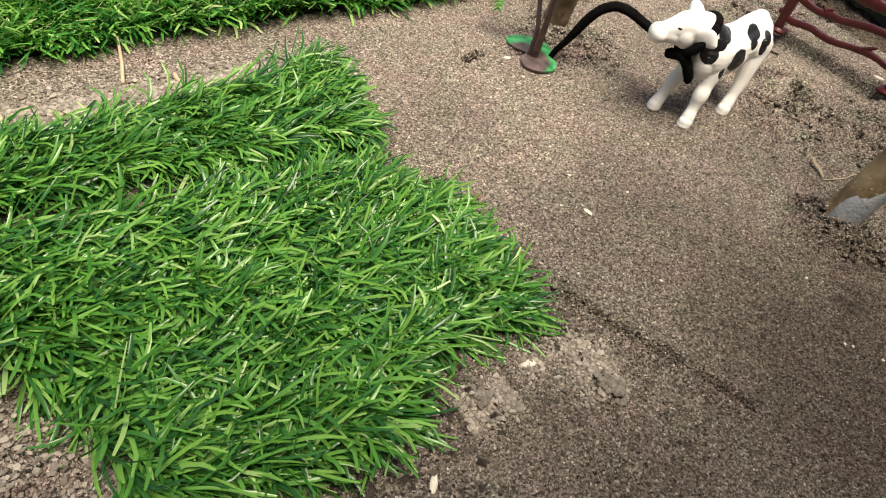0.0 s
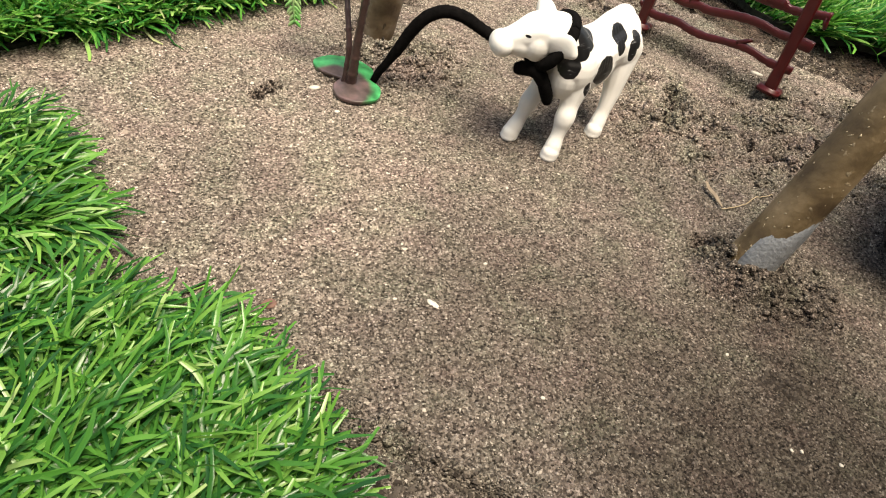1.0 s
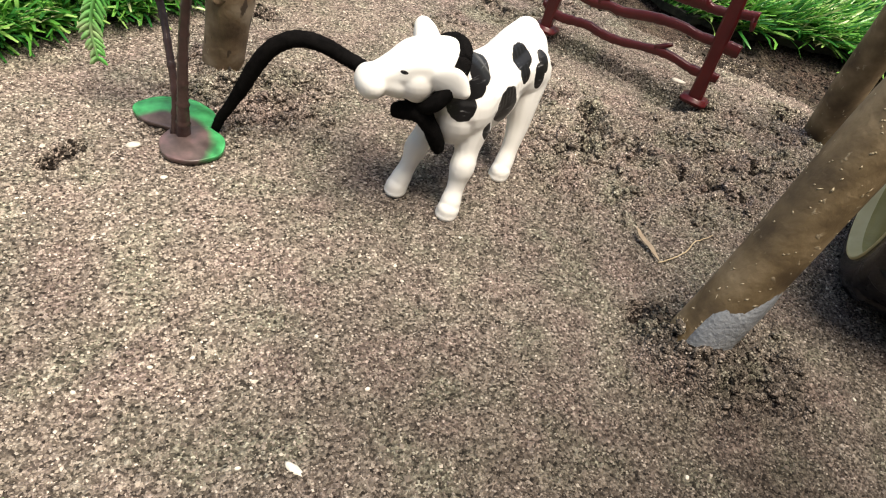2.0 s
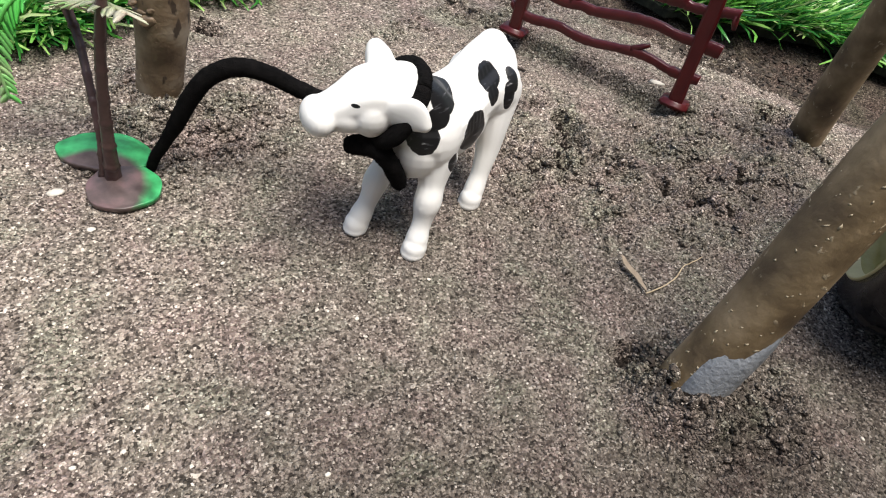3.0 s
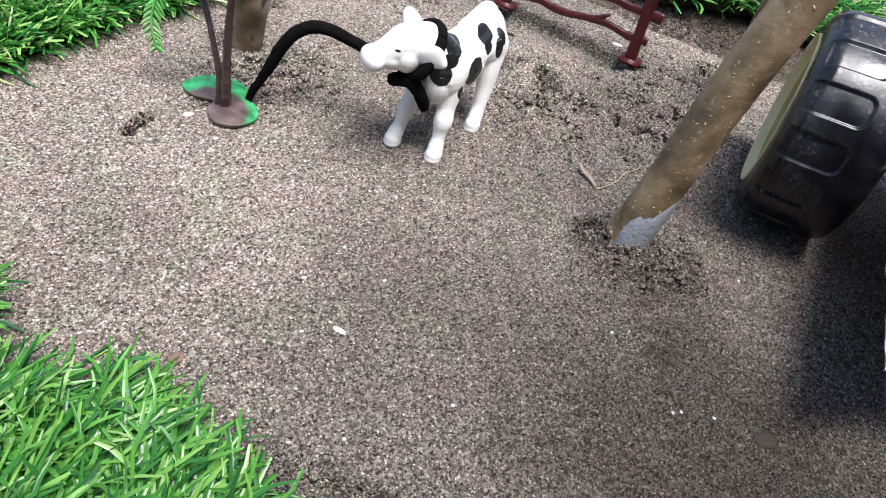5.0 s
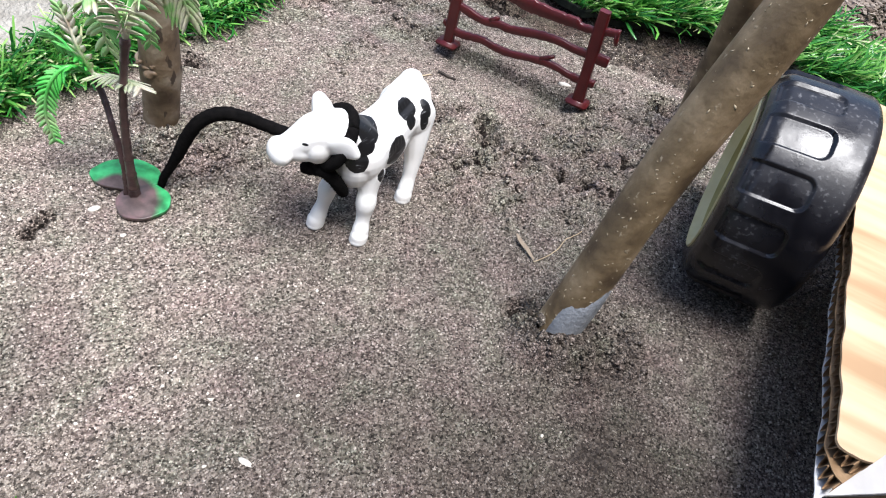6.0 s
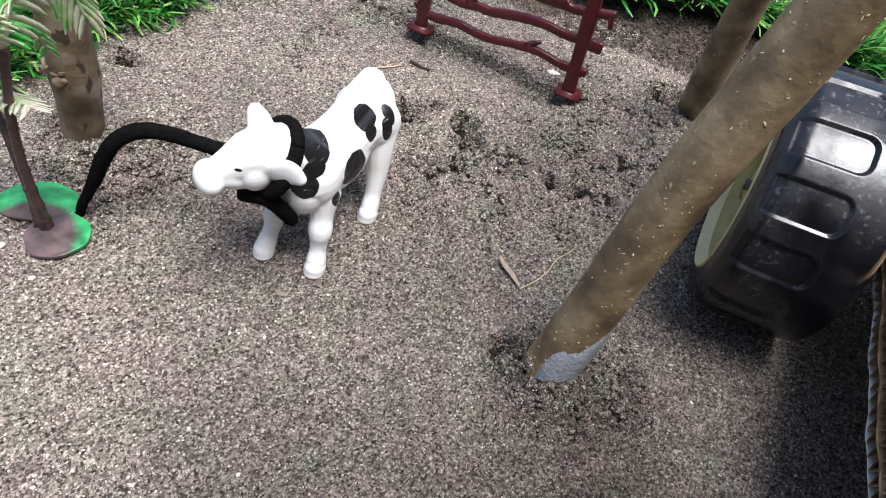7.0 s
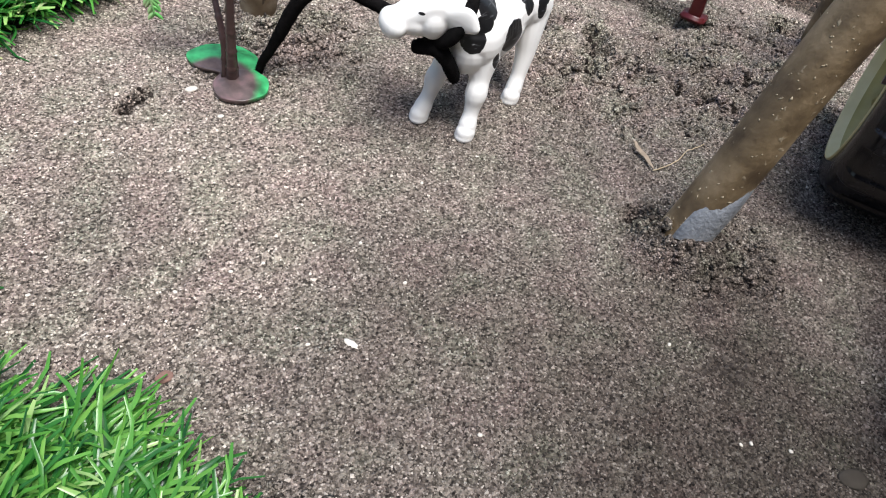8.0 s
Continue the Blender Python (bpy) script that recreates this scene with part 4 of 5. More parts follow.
# legs: knobbed knees, sturdy shanks and flared hooves
limb(bm, [(0.0095, 0.0018, 0.0350, 0.0076), (0.0128, 0.0044, 0.0265, 0.0048), (0.0152, 0.0056, 0.0205, 0.0050), (0.0163, 0.0060, 0.0155, 0.0039), (0.0176, 0.0064, 0.0110, 0.0035), (0.0194, 0.0070, 0.0062, 0.0042)], 6)
limb(bm, [(0.0125, -0.0110, 0.0350, 0.0074), (0.0163, -0.0124, 0.0265, 0.0046), (0.0192, -0.0133, 0.0205, 0.0047), (0.0203, -0.0136, 0.0155, 0.0038), (0.0218, -0.0140, 0.0110, 0.0035), (0.0238, -0.0145, 0.0062, 0.0042)], 6)
limb(bm, [(-0.0330, 0.0000, 0.0420, 0.0098), (-0.0285, 0.0040, 0.0310, 0.0066), (-0.0262, 0.0060, 0.0230, 0.0050), (-0.0240, 0.0070, 0.0170, 0.0041), (-0.0220, 0.0076, 0.0115, 0.0037), (-0.0194, 0.0082, 0.0062, 0.0042)], 6)
limb(bm, [(-0.0340, -0.0115, 0.0420, 0.0098), (-0.0350, -0.0140, 0.0310, 0.0076), (-0.0362, -0.0150, 0.0230, 0.0057), (-0.0356, -0.0152, 0.0170, 0.0046), (-0.0348, -0.0153, 0.0115, 0.0040), (-0.0334, -0.0155, 0.0062, 0.0042)], 6)
for hx, hy in ((0.0206, 0.0074), (0.0250, -0.0148), (-0.0176, 0.0086), (-0.0320, -0.0155)):
    blob(bm, (hx, hy, 0.0032), (0.0049, 0.0044, 0.0046))
    blob(bm, (hx + 0.0006, hy, 0.0014), (0.0048, 0.0045, 0.0026))
limb(bm, [(-0.0445, -0.0085, 0.0535, 0.0026), (-0.0475, -0.0085, 0.0475, 0.0022), (-0.0476, -0.0080, 0.0400, 0.0019), (-0.0465, -0.0076, 0.0330, 0.0022)], 6)
calf = mesh_object("toy_calf", bm, PLASTIC)
calf.matrix_world = CALF
rm = calf.modifiers.new("remesh", "REMESH")
rm.mode, rm.voxel_size, rm.use_smooth_shade = "VOXEL", 0.00052, True
sm_ = calf.modifiers.new("smooth", "SMOOTH")
sm_.factor, sm_.iterations = 0.5, 7
tagged(calf, "white plastic toy calf with glossy black patches standing on sand", "toy calf")

# ---------------------------------------------------------------- black chenille lead


def calf_point(u, v, z):
    return tuple(CALF @ Vector((u, v, z)))


lead = new("chenille_lead")
tagged(lead, "fuzzy black chenille cord tied round the calf's neck", "rope")
cord = [(0.1030, 0.3890, 0.0010, 0.0017), (0.1050, 0.3885, 0.0070, 0.0020), (0.1092, 0.3874, 0.0150, 0.0022), (0.1130, 0.3864, 0.0228, 0.0028), (0.1184, 0.3849, 0.0345, 0.0031), (0.1244, 0.3832, 0.0430, 0.0031), (0.1326, 0.3810, 0.0473, 0.0031), (0.1414, 0.3787, 0.0462, 0.0030), (0.1500, 0.3763, 0.0425, 0.0029), (0.1575, 0.3730, 0.0400, 0.0029), (0.1680, 0.3640, 0.0405, 0.0028)]
loop = []
axis_n = Vector((0.0105, -0.0080, 0.0085)).normalized()
ax1 = axis_n.orthogonal().normalized()
ax2 = axis_n.cross(ax1)
for k in range(33):
    a = 2 * math.pi * k / 32
    q = Vector((0.0196, -0.0122, 0.0530)) + (ax1 * math.cos(a) + ax2 * math.sin(a)) * (0.0125 + 0.0005 * math.sin(3 * a))
    loop.append((*calf_point(*q), 0.0030))
hang = [(*calf_point(0.0310, -0.0188, 0.0385), 0.0027), (*calf_point(0.0305, -0.0150, 0.0405), 0.0034), (*calf_point(0.0292, -0.0095, 0.0418), 0.0036), (*calf_point(0.0275, -0.0055, 0.0380), 0.0031), (*calf_point(0.0252, -0.0035, 0.0330), 0.0030), (*calf_point(0.0232, -0.0026, 0.0285), 0.0026), (*calf_point(0.0226, -0.0024, 0.0262), 0.0016)]
rng = np.random.RandomState(77)
for nm, rowset, steps in (("cord", cord, 10), ("collar", loop, 2), ("knot_tail", hang, 8)):
    sp_ = smooth_path(rowset, steps)
    part(nm, tube([q[:3] for q in sp_], [q[3] for q in sp_], 14, wobble=0.06, seed=7), ROPE, lead)
    # short fibres standing off the cord
    tri_v, tri_f = [], []
    fr = frames_along([q[:3] for q in sp_])
    for i, (q, x, y, d) in enumerate(fr):
        for _ in range(34):
            a = rng.uniform(0, 6.283)
            o = x * math.cos(a) + y * math.sin(a)
            s = d.cross(o)
            r0 = sp_[i][3]
            b0 = q + o * r0 * 0.92 + d * rng.uniform(-0.0006, 0.0006)
            tip = b0 + o * rng.uniform(0.0003, 0.0009) + d * rng.uniform(-0.0004, 0.0004) + s * rng.uniform(-0.0003, 0.0003)
            tri_v += [b0 - s * 0.00008, b0 + s * 0.00008, tip]
            tri_f.append((len(tri_v) - 3, len(tri_v) - 2, len(tri_v) - 1))
    fz = raw("fuzz", [tuple(q) for q in tri_v], tri_f, ROPE, lead)
    tagged(fz, kind="stuff")

# ---------------------------------------------------------------- toy fence


def wavy_rail(keys, depth, seed, stubs=()):
    """A flat, uneven moulded rail: keys are (x, z, half height)."""
    bm = bmesh.new()
    sp_ = smooth_path(keys, 7)
    rr_ = random.Random(seed)
    prev = None
    for x, z, h in sp_:
        h = h * (1 + 0.10 * rr_.uniform(-1, 1))
        b = 0.0006
        ring = [bm.verts.new(q) for q in ((x, -depth + b, z - h), (x, depth - b, z - h), (x, depth, z - h + b), (x, depth, z + h - b), (x, depth - b, z + h), (x, -depth + b, z + h), (x, -depth, z + h - b), (x, -depth, z - h + b))]
        if prev:
            for k in range(8):
                bm.faces.new((prev[k], prev[(k + 1) % 8], ring[(k + 1) % 8], ring[k]))
        else:
            bm.faces.new(ring[::-1])
        prev = ring
    bm.faces.new(prev)
    for sx0, sz0, dx, dz in stubs:
        t = tube([(sx0, 0, sz0), (sx0 + dx * 0.6, 0, sz0 + dz * 0.6), (sx0 + dx, 0, sz0 + dz)], [0.0018, 0.0015, 0.0011], 8)
        tmp = bpy.data.meshes.new("stub")
        t.to_mesh(tmp)
        t.free()
        bm.from_mesh(tmp)
        bpy.data.meshes.remove(tmp)
    bmesh.ops.recalc_face_normals(bm, faces=bm.faces)
    return bm


fence = new("toy_fence")
tagged(fence, "small dark red plastic rail fence with two posts", "toy fence")
fl_, fr_ = Vector((0.2985, 0.4870, 0.004)), Vector((0.3575, 0.4100, 0.006))
fx = (fr_ - fl_).normalized()
FW = (fr_ - fl_).length
fy = Vector((-fx.y, fx.x, 0)).normalized()
up_ = fx.cross(fy)
fence.matrix_world = Matrix(((fx.x, fy.x, up_.x, fl_.x), (fx.y, fy.y, up_.y, fl_.y), (fx.z, fy.z, up_.z, fl_.z), (0, 0, 0, 1)))
for x, lean_, top in ((0.0, 0.02, 0.058), (FW, -0.055, 0.0615)):
    # flat moulded post with bevelled corners
    bm = bmesh.new()
    prev = None
    for i in range(9):
        z = -0.003 + (top + 0.003) * i / 8
        hw, hd, c = 0.0036 + 0.0003 * math.sin(5 * i + x * 90), 0.0026, x + lean_ * z
        ring = [bm.verts.new((c + hw * ux, hd * uy, z)) for ux, uy in ((-1, -0.6), (-0.7, -1), (0.7, -1), (1, -0.6), (1, 0.6), (0.7, 1), (-0.7, 1), (-1, 0.6))]
        if prev:
            for k in range(8):
                bm.faces.new((prev[k], prev[(k + 1) % 8], ring[(k + 1) % 8], ring[k]))
        else:
            bm.faces.new(ring[::-1])
        prev = ring
    bm.faces.new(prev)
    bmesh.ops.recalc_face_normals(bm, faces=bm.faces)
    part("post", bm, RED, fence, smooth=False)
    bm = bmesh.new()
    bmesh.ops.create_cube(bm, size=1.0, matrix=Matrix.Translation((x, 0, -0.0003)) @ Matrix.Diagonal((0.0150, 0.0110, 0.0034, 1)))
    bmesh.ops.bevel(bm, geom=bm.edges[:], offset=0.0011, segments=2, affect="EDGES")
    part("foot", bm, RED, fence)
part("rail", wavy_rail([(-0.0056, 0.0135, 0.0016), (0, 0.0105, 0.0024), (0.0085, 0.0097, 0.0026), (0.0180, 0.0112, 0.0025), (0.0250, 0.0120, 0.0025), (0.0330, 0.0110, 0.0024), (0.0440, 0.0113, 0.0023), (0.0570, 0.0139, 0.0021), (0.0680, 0.0158, 0.0025), (0.0770, 0.0158, 0.0021), (0.0850, 0.0146, 0.0022), (0.0925, 0.0145, 0.0026), (0.1030, 0.0155, 0.0025)], 0.0016, 1, [(0.0650, 0.0165, 0.0082, 0.0056)]), RED, fence)
part("rail", wavy_rail([(-0.0045, 0.0300, 0.0018), (0, 0.0285, 0.0026), (0.0088, 0.0268, 0.0026), (0.0215, 0.0250, 0.0025), (0.0326, 0.0270, 0.0026), (0.0403, 0.0270, 0.0025), (0.0585, 0.0312, 0.0026), (0.0725, 0.0328, 0.0024), (0.0832, 0.0320, 0.0022), (0.0920, 0.0325, 0.0026), (0.1000, 0.0325, 0.0033), (0.1062, 0.0326, 0.0034)], 0.0016, 2, [(0.0260, 0.0270, 0.0055, 0.0042)]), RED, fence)
part("rail", wavy_rail([(-0.0050, 0.0480, 0.0024), (0, 0.0470, 0.0027), (0.0150, 0.0465, 0.0028), (0.0358, 0.0474, 0.0032), (0.0431, 0.0469, 0.0037), (0.0503, 0.0470, 0.0043), (0.0593, 0.0470, 0.0038), (0.0664, 0.0472, 0.0033), (0.0733, 0.0474, 0.0032), (0.0800, 0.0480, 0.0032), (0.0830, 0.0470, 0.0023), (0.0923, 0.0482, 0.0023), (0.1000, 0.0505, 0.0024), (0.1062, 0.0518, 0.0026)], 0.0016, 3, [(0.1045, 0.0510, 0.0018, -0.0065)]), RED, fence)

# ---------------------------------------------------------------- toy palm

PALM_BASE, n, l, p = material("green_plastic_brown_paint")
tc = n.new("ShaderNodeTexCoord")
nz = n.new("ShaderNodeTexNoise")
nz.inputs["Scale"].default_value, nz.inputs["Detail"].default_value = 55.0, 4.0
l.new(tc.outputs["Object"], nz.inputs["Vector"])
sub = n.new("ShaderNodeVectorMath")
sub.operation = "DISTANCE"
l.new(tc.outputs["Object"], sub.inputs[0])
sub.inputs[1].default_value = (0.0820, 0.3790, 0.003)
ma = n.new("ShaderNodeMath")
ma.operation = "MULTIPLY_ADD"
l.new(nz.outputs[0], ma.inputs[0])
ma.inputs[1].default_value = 0.008
l.new(sub.outputs["Value"], ma.inputs[2])
mm = n.new("ShaderNodeMath")
mm.operation = "MULTIPLY"
mm.inputs[1].default_value = 25.0
l.new(ma.outputs[0], mm.inputs[0])
rr = ramp(n, [(0.53, (0.105, 0.076, 0.072)), (0.61, (0.045, 0.33, 0.11))])
l.new(mm.outputs[0], rr.inputs[0])
smear = tex(n, l, "ShaderNodeTexNoise", 130.0, 5.0)
tone = ramp(n, [(0.36, (0.55, 0.52, 0.52)), (0.52, (1.0, 1.0, 1.0)), (0.68, (1.65, 1.45, 1.55))])
l.new(smear.outputs[0], tone.inputs[0])
l.new(mix(n, l, rr.outputs[0], tone.outputs[0], 1.0, "MULTIPLY"), p.inputs["Base Color"])
p.inputs["Roughness"].default_value = 0.34
fb = n.new("ShaderNodeTexNoise")
fb.inputs["Scale"].default_value = 300.0
l.new(tc.outputs["Object"], fb.inputs["Vector"])
bump(n, l, p, fb.outputs[0], 0.25, 0.0004)

FROND, n, l, p = material("palm_frond_plastic")
a = tex(n, l, "ShaderNodeTexNoise", 45.0, 3.0)
r = ramp(n, [(0.40, (0.08, 0.46, 0.07)), (0.54, (0.20, 0.52, 0.15)), (0.66, (0.46, 0.50, 0.30))])
l.new(a.outputs[0], r.inputs[0])
l.new(r.outputs[0], p.inputs["Base Color"])
p.inputs["Roughness"].default_value = 0.35

palm = new("toy_palm")
tagged(palm, "green and brown plastic toy palm with two stems", "toy palm")


def lobe(cx, cy, rx, ry, turn):
    bm = lathe([(0.0, 0.0040), (0.3, 0.0038), (0.6, 0.0032), (0.85, 0.0025), (0.95, 0.0022), (0.985, 0.0024), (1.0, 0.0018), (0.99, 0.0004), (0.0, -0.001)], 48)
    for v in bm.verts:
        a = math.atan2(v.co.y, v.co.x)
        v.co.xy *= 1 + 0.030 * math.sin(3 * a + 40 * cx) + 0.018 * math.sin(7 * a + 90 * cy)
    bmesh.ops.scale(bm, vec=(rx, ry, 1), verts=bm.verts)
    bmesh.ops.rotate(bm, cent=(0, 0, 0), matrix=Matrix.Rotation(radians(turn), 3, "Z"), verts=bm.verts)
    bmesh.ops.translate(bm, vec=(cx, cy, 0.0008), verts=bm.verts)
    return bm


part("base_lobe", lobe(0.0940, 0.3790, 0.0120, 0.0118, 20), PALM_BASE, palm)
part("base_lobe", lobe(0.0890, 0.3985, 0.0160, 0.0105, -20), PALM_BASE, palm)


def ringed_stem(keys, rings, seed):
    sp_ = smooth_path(keys, 14)
    rad = [q[3] * (1 + (0.16 if (i % rings) == 0 else -0.03)) for i, q in enumerate(sp_)]
    return tube([q[:3] for q in sp_], rad, 6, wobble=0.05, seed=seed)


part("stem", ringed_stem([(0.0910, 0.3830, 0.002, 0.0031), (0.0914, 0.3812, 0.015, 0.0024), (0.0919, 0.3798, 0.030, 0.0020), (0.0929, 0.3790, 0.045, 0.0018), (0.0946, 0.3793, 0.060, 0.0017), (0.0974, 0.3808, 0.075, 0.0016), (0.0998, 0.3825, 0.086, 0.0021)], 9, 1), STEM, palm)
part("stem", ringed_stem([(0.0886, 0.3852, 0.003, 0.0023), (0.0893, 0.3880, 0.018, 0.0018), (0.0882, 0.3960, 0.031, 0.0016), (0.0868, 0.4060, 0.042, 0.0016), (0.0845, 0.4130, 0.050, 0.0019)], 8, 2), STEM, palm)


def frond(rachis, length0, pairs, seed, droop=0.35, wide=1.0, lateral=None):
    """A feather-shaped plastic leaf: midrib and slim tapered leaflets with thickness."""
    rr_ = random.Random(seed)
    sp_ = smooth_path(rachis, 10)
    fr = frames_along([q[:3] for q in sp_])
    bm = tube([q[:3] for q in sp_], np.linspace(0.0011, 0.0005, len(sp_)), 6)
    for k in range(pairs):
        t = 0.10 + 0.88 * k / (pairs - 1)
        q, x, y, d = fr[min(int(t * (len(fr) - 1)), len(fr) - 1)]
        if lateral:
            x = (Vector(lateral) - d * d.dot(Vector(lateral))).normalized()
        for s in (-1, 1):
            L = length0 * (0.55 + 0.9 * math.sin(math.pi * (0.15 + 0.75 * t))) * 0.75 * rr_.uniform(0.8, 1.1)
            out = (x * s + d * rr_.uniform(0.55, 0.95) - Vector((0, 0, droop * rr_.uniform(0.5, 1.5)))).normalized()
            nrm = d.cross(out).normalized()
            wid = nrm.cross(out).normalized()
            vs = []
            for u, w in ((0, 0.0007), (0.35, 0.0013), (0.75, 0.0011), (1.0, 0.0003)):
                c = q + out * L * u - Vector((0, 0, droop * L * u * u * 0.6))
                vs.append([bm.verts.new(c + wid * w * wide * e + nrm * 0.00025 * g) for e, g in ((-1, 0), (0, 1), (1, 0), (0, -1))])
            for a, b in zip(vs, vs[1:]):
                for j in range(4):
                    bm.faces.new((a[j], a[(j + 1) % 4], b[(j + 1) % 4], b[j]))
    bmesh.ops.recalc_face_normals(bm, faces=bm.faces)
    return bm


FADED, n, l, p = material("faded_frond_plastic")
a = tex(n, l, "ShaderNodeTexNoise", 110.0, 3.0)
r = ramp(n, [(0.36, (0.26, 0.50, 0.16)), (0.46, (0.52, 0.56, 0.34)), (0.56, (0.66, 0.64, 0.50)), (0.70, (0.45, 0.36, 0.27))])
l.new(a.outputs[0], r.inputs[0])
l.new(r.outputs[0], p.inputs["Base Color"])
p.inputs["Roughness"].default_value = 0.4

HUB = (0.0845, 0.4130, 0.0500)
TOP = (0.0998, 0.3825, 0.086)
part("frond", frond([HUB, (0.0760, 0.4110, 0.0560), (0.0675, 0.4085, 0.0500), (0.0625, 0.4080, 0.0350), (0.0632, 0.4065, 0.0205)], 0.0062, 22, 1, 0.25, 0.8, (0.95, -0.25, 0.0)), FROND, palm, "bright green drooping frond")
part("frond", frond([HUB, (0.0872, 0.4030, 0.0560), (0.0920, 0.3925, 0.0630), (0.0970, 0.3830, 0.0670), (0.1020, 0.3760, 0.0675)], 0.0110, 17, 2, 0.2, 0.9), FADED, palm, "faded pale frond")
part("frond", frond([HUB, (0.0790, 0.4150, 0.0600), (0.0740, 0.4240, 0.0620), (0.0700, 0.4330, 0.0560)], 0.010, 12, 3), FROND, palm)
part("frond", frond([HUB, (0.0815, 0.4110, 0.0640), (0.0800, 0.4130, 0.0740), (0.0780, 0.4150, 0.0820)], 0.006, 9, 8, -0.1), FADED, palm, "faded upright frond")
part("frond", frond([TOP, (0.1070, 0.3820, 0.1030), (0.1150, 0.3850, 0.1100), (0.1215, 0.3880, 0.1020), (0.1245, 0.3890, 0.0900)], 0.0115, 13, 4, 0.8, 1.0), FADED, palm, "faded drooping frond")
part("frond", frond([TOP, (0.0985, 0.3860, 0.0970), (0.0945, 0.3910, 0.0970), (0.0925, 0.3950, 0.0870), (0.0930, 0.3970, 0.0720)], 0.0110, 14, 5, 0.3, 1.0), FROND, palm)
part("frond", frond([TOP, (0.1090, 0.3880, 0.1120), (0.1190, 0.3920, 0.1170), (0.1270, 0.3940, 0.1090), (0.1300, 0.3940, 0.0970)], 0.0115, 13, 6, 0.7, 1.0), FROND, palm)
part("frond", frond([TOP, (0.0985, 0.3780, 0.1000), (0.0940, 0.3730, 0.1090), (0.0895, 0.3690, 0.1100)], 0.0100, 13, 7, 0.35, 1.0), FADED, palm, "faded frond")
part("frond", frond([TOP, (0.1040, 0.3890, 0.0910), (0.1070, 0.3980, 0.0840), (0.1096, 0.4050, 0.0690)], 0.0070, 11, 9, 0.6, 1.1), FROND, palm)

# ---------------------------------------------------------------- cart with a corrugated card bed and a big toy wheel
cart = new("card_cart")
tagged(cart, "cart with wood-grain bed of torn corrugated card and a black wheel", "toy cart")
ex_, nx_ = Vector((0.77, 0.64, 0)).normalized(), Vector((0.64, -0.77, 0)).normalized()
CO = Vector((0.2644, 0.1492, 0.0))
cart.matrix_world = Matrix(((ex_.x, nx_.x, 0, CO.x), (ex_.y, nx_.y, 0, CO.y), (0, 0, 1, 0), (0, 0, 0, 1)))
SLEN, SWID = 0.262, 0.105


def slant(s, across):
    """The near end of the bed is cut off askew."""
    return s + (-0.002 + 1.5 * across) * (1 - s / SLEN) ** 2



def torn(s, layer):
    """How far the torn edge stands back at s along it."""
    e = 0.0004 * math.sin(s * 60) + 0.0004 * math.sin(s * 170 + 1.1) + 0.0002 * math.sin(s * 390 + layer)
    return (0.0006 if layer == 0 else 0.0) + 0.0015 + max(0.0, 0.0016 + e) + 0.012 * max(0.0, 1 - s / 0.022) ** 1.5 * (layer / 4)


def sheet(z0, z1, layer, deep=SWID):
    bm = bmesh.new()
    prev = None
    for i in range(141):
        s = SLEN * i / 140
        t = torn(s, layer)
        ring = [bm.verts.new(q) for q in ((slant(s, t), t, z0), (slant(s, deep), deep, z0), (slant(s, deep), deep, z1), (slant(s, t), t, z1))]
        if prev:
            for k in range(4):
                bm.faces.new((prev[k], ring[k], ring[(k + 1) % 4], prev[(k + 1) % 4]))
        else:
            bm.faces.new(ring)
        prev = ring
    bm.faces.new(prev[::-1])
    bmesh.ops.recalc_face_normals(bm, faces=bm.faces)
    return bm


def fluting(z0, z1, layer, pitch, phase):
    """Zigzag paper between two liners, running in from the torn edge."""
    bm = bmesh.new()
    steps = int(SLEN / pitch) * 8
    prev = None
    rr_ = random.Random(layer)
    zm, amp = (z0 + z1) / 2, (z1 - z0) / 2
    for i in range(steps + 1):
        s = SLEN * i / steps
        w = math.sin(2 * math.pi * (s / pitch) + phase)
        z = zm + amp * 0.96 * math.copysign(abs(w) ** 0.75, w)
        t = torn(s, layer) + rr_.uniform(0, 0.0007)
        s1, s2 = slant(s, t), slant(s, t + 0.02)
        cur = [bm.verts.new((s1, t, z + 0.00015)), bm.verts.new((s2, t + 0.02, z + 0.00015)), bm.verts.new((s2, t + 0.02, z - 0.00015)), bm.verts.new((s1, t, z - 0.00015))]
        if prev:
            for k in range(4):
                bm.faces.new((prev[k], cur[k], cur[(k + 1) % 4], prev[(k + 1) % 4]))
        prev = cur
    bmesh.ops.recalc_face_normals(bm, faces=bm.faces)
    return bm


part("liner", sheet(0.0556, 0.0560, 0), CARD_WHITE, cart, "white outer liner", False)
part("fluting", fluting(0.0561, 0.0612, 1, 0.0053, 0.3), CARD, cart, "", False)
part("liner", sheet(0.0613, 0.0617, 2), CARD, cart, "brown middle liner", False)
part("fluting", fluting(0.0618, 0.0668, 3, 0.0056, 1.9), CARD, cart, "", False)
part("bed", sheet(0.0669, 0.0680, 4), BOARD, cart, "pale wood-grain top sheet", False)
# added block: holds the bed up and keeps light from under it
bm = bmesh.new()
bmesh.ops.create_cube(bm, size=1.0, matrix=Matrix.Translation((0.150, SWID / 2 + 0.0200, 0.0265)) @ Matrix.Diagonal((0.200, SWID - 0.040, 0.0545, 1)))
bmesh.ops.bevel(bm, geom=bm.edges[:], offset=0.001, segments=2, affect="EDGES")
part("body", bm, CARD, cart, "plain card block added below the bed to hold it and darken the ground")
bm = bmesh.new()
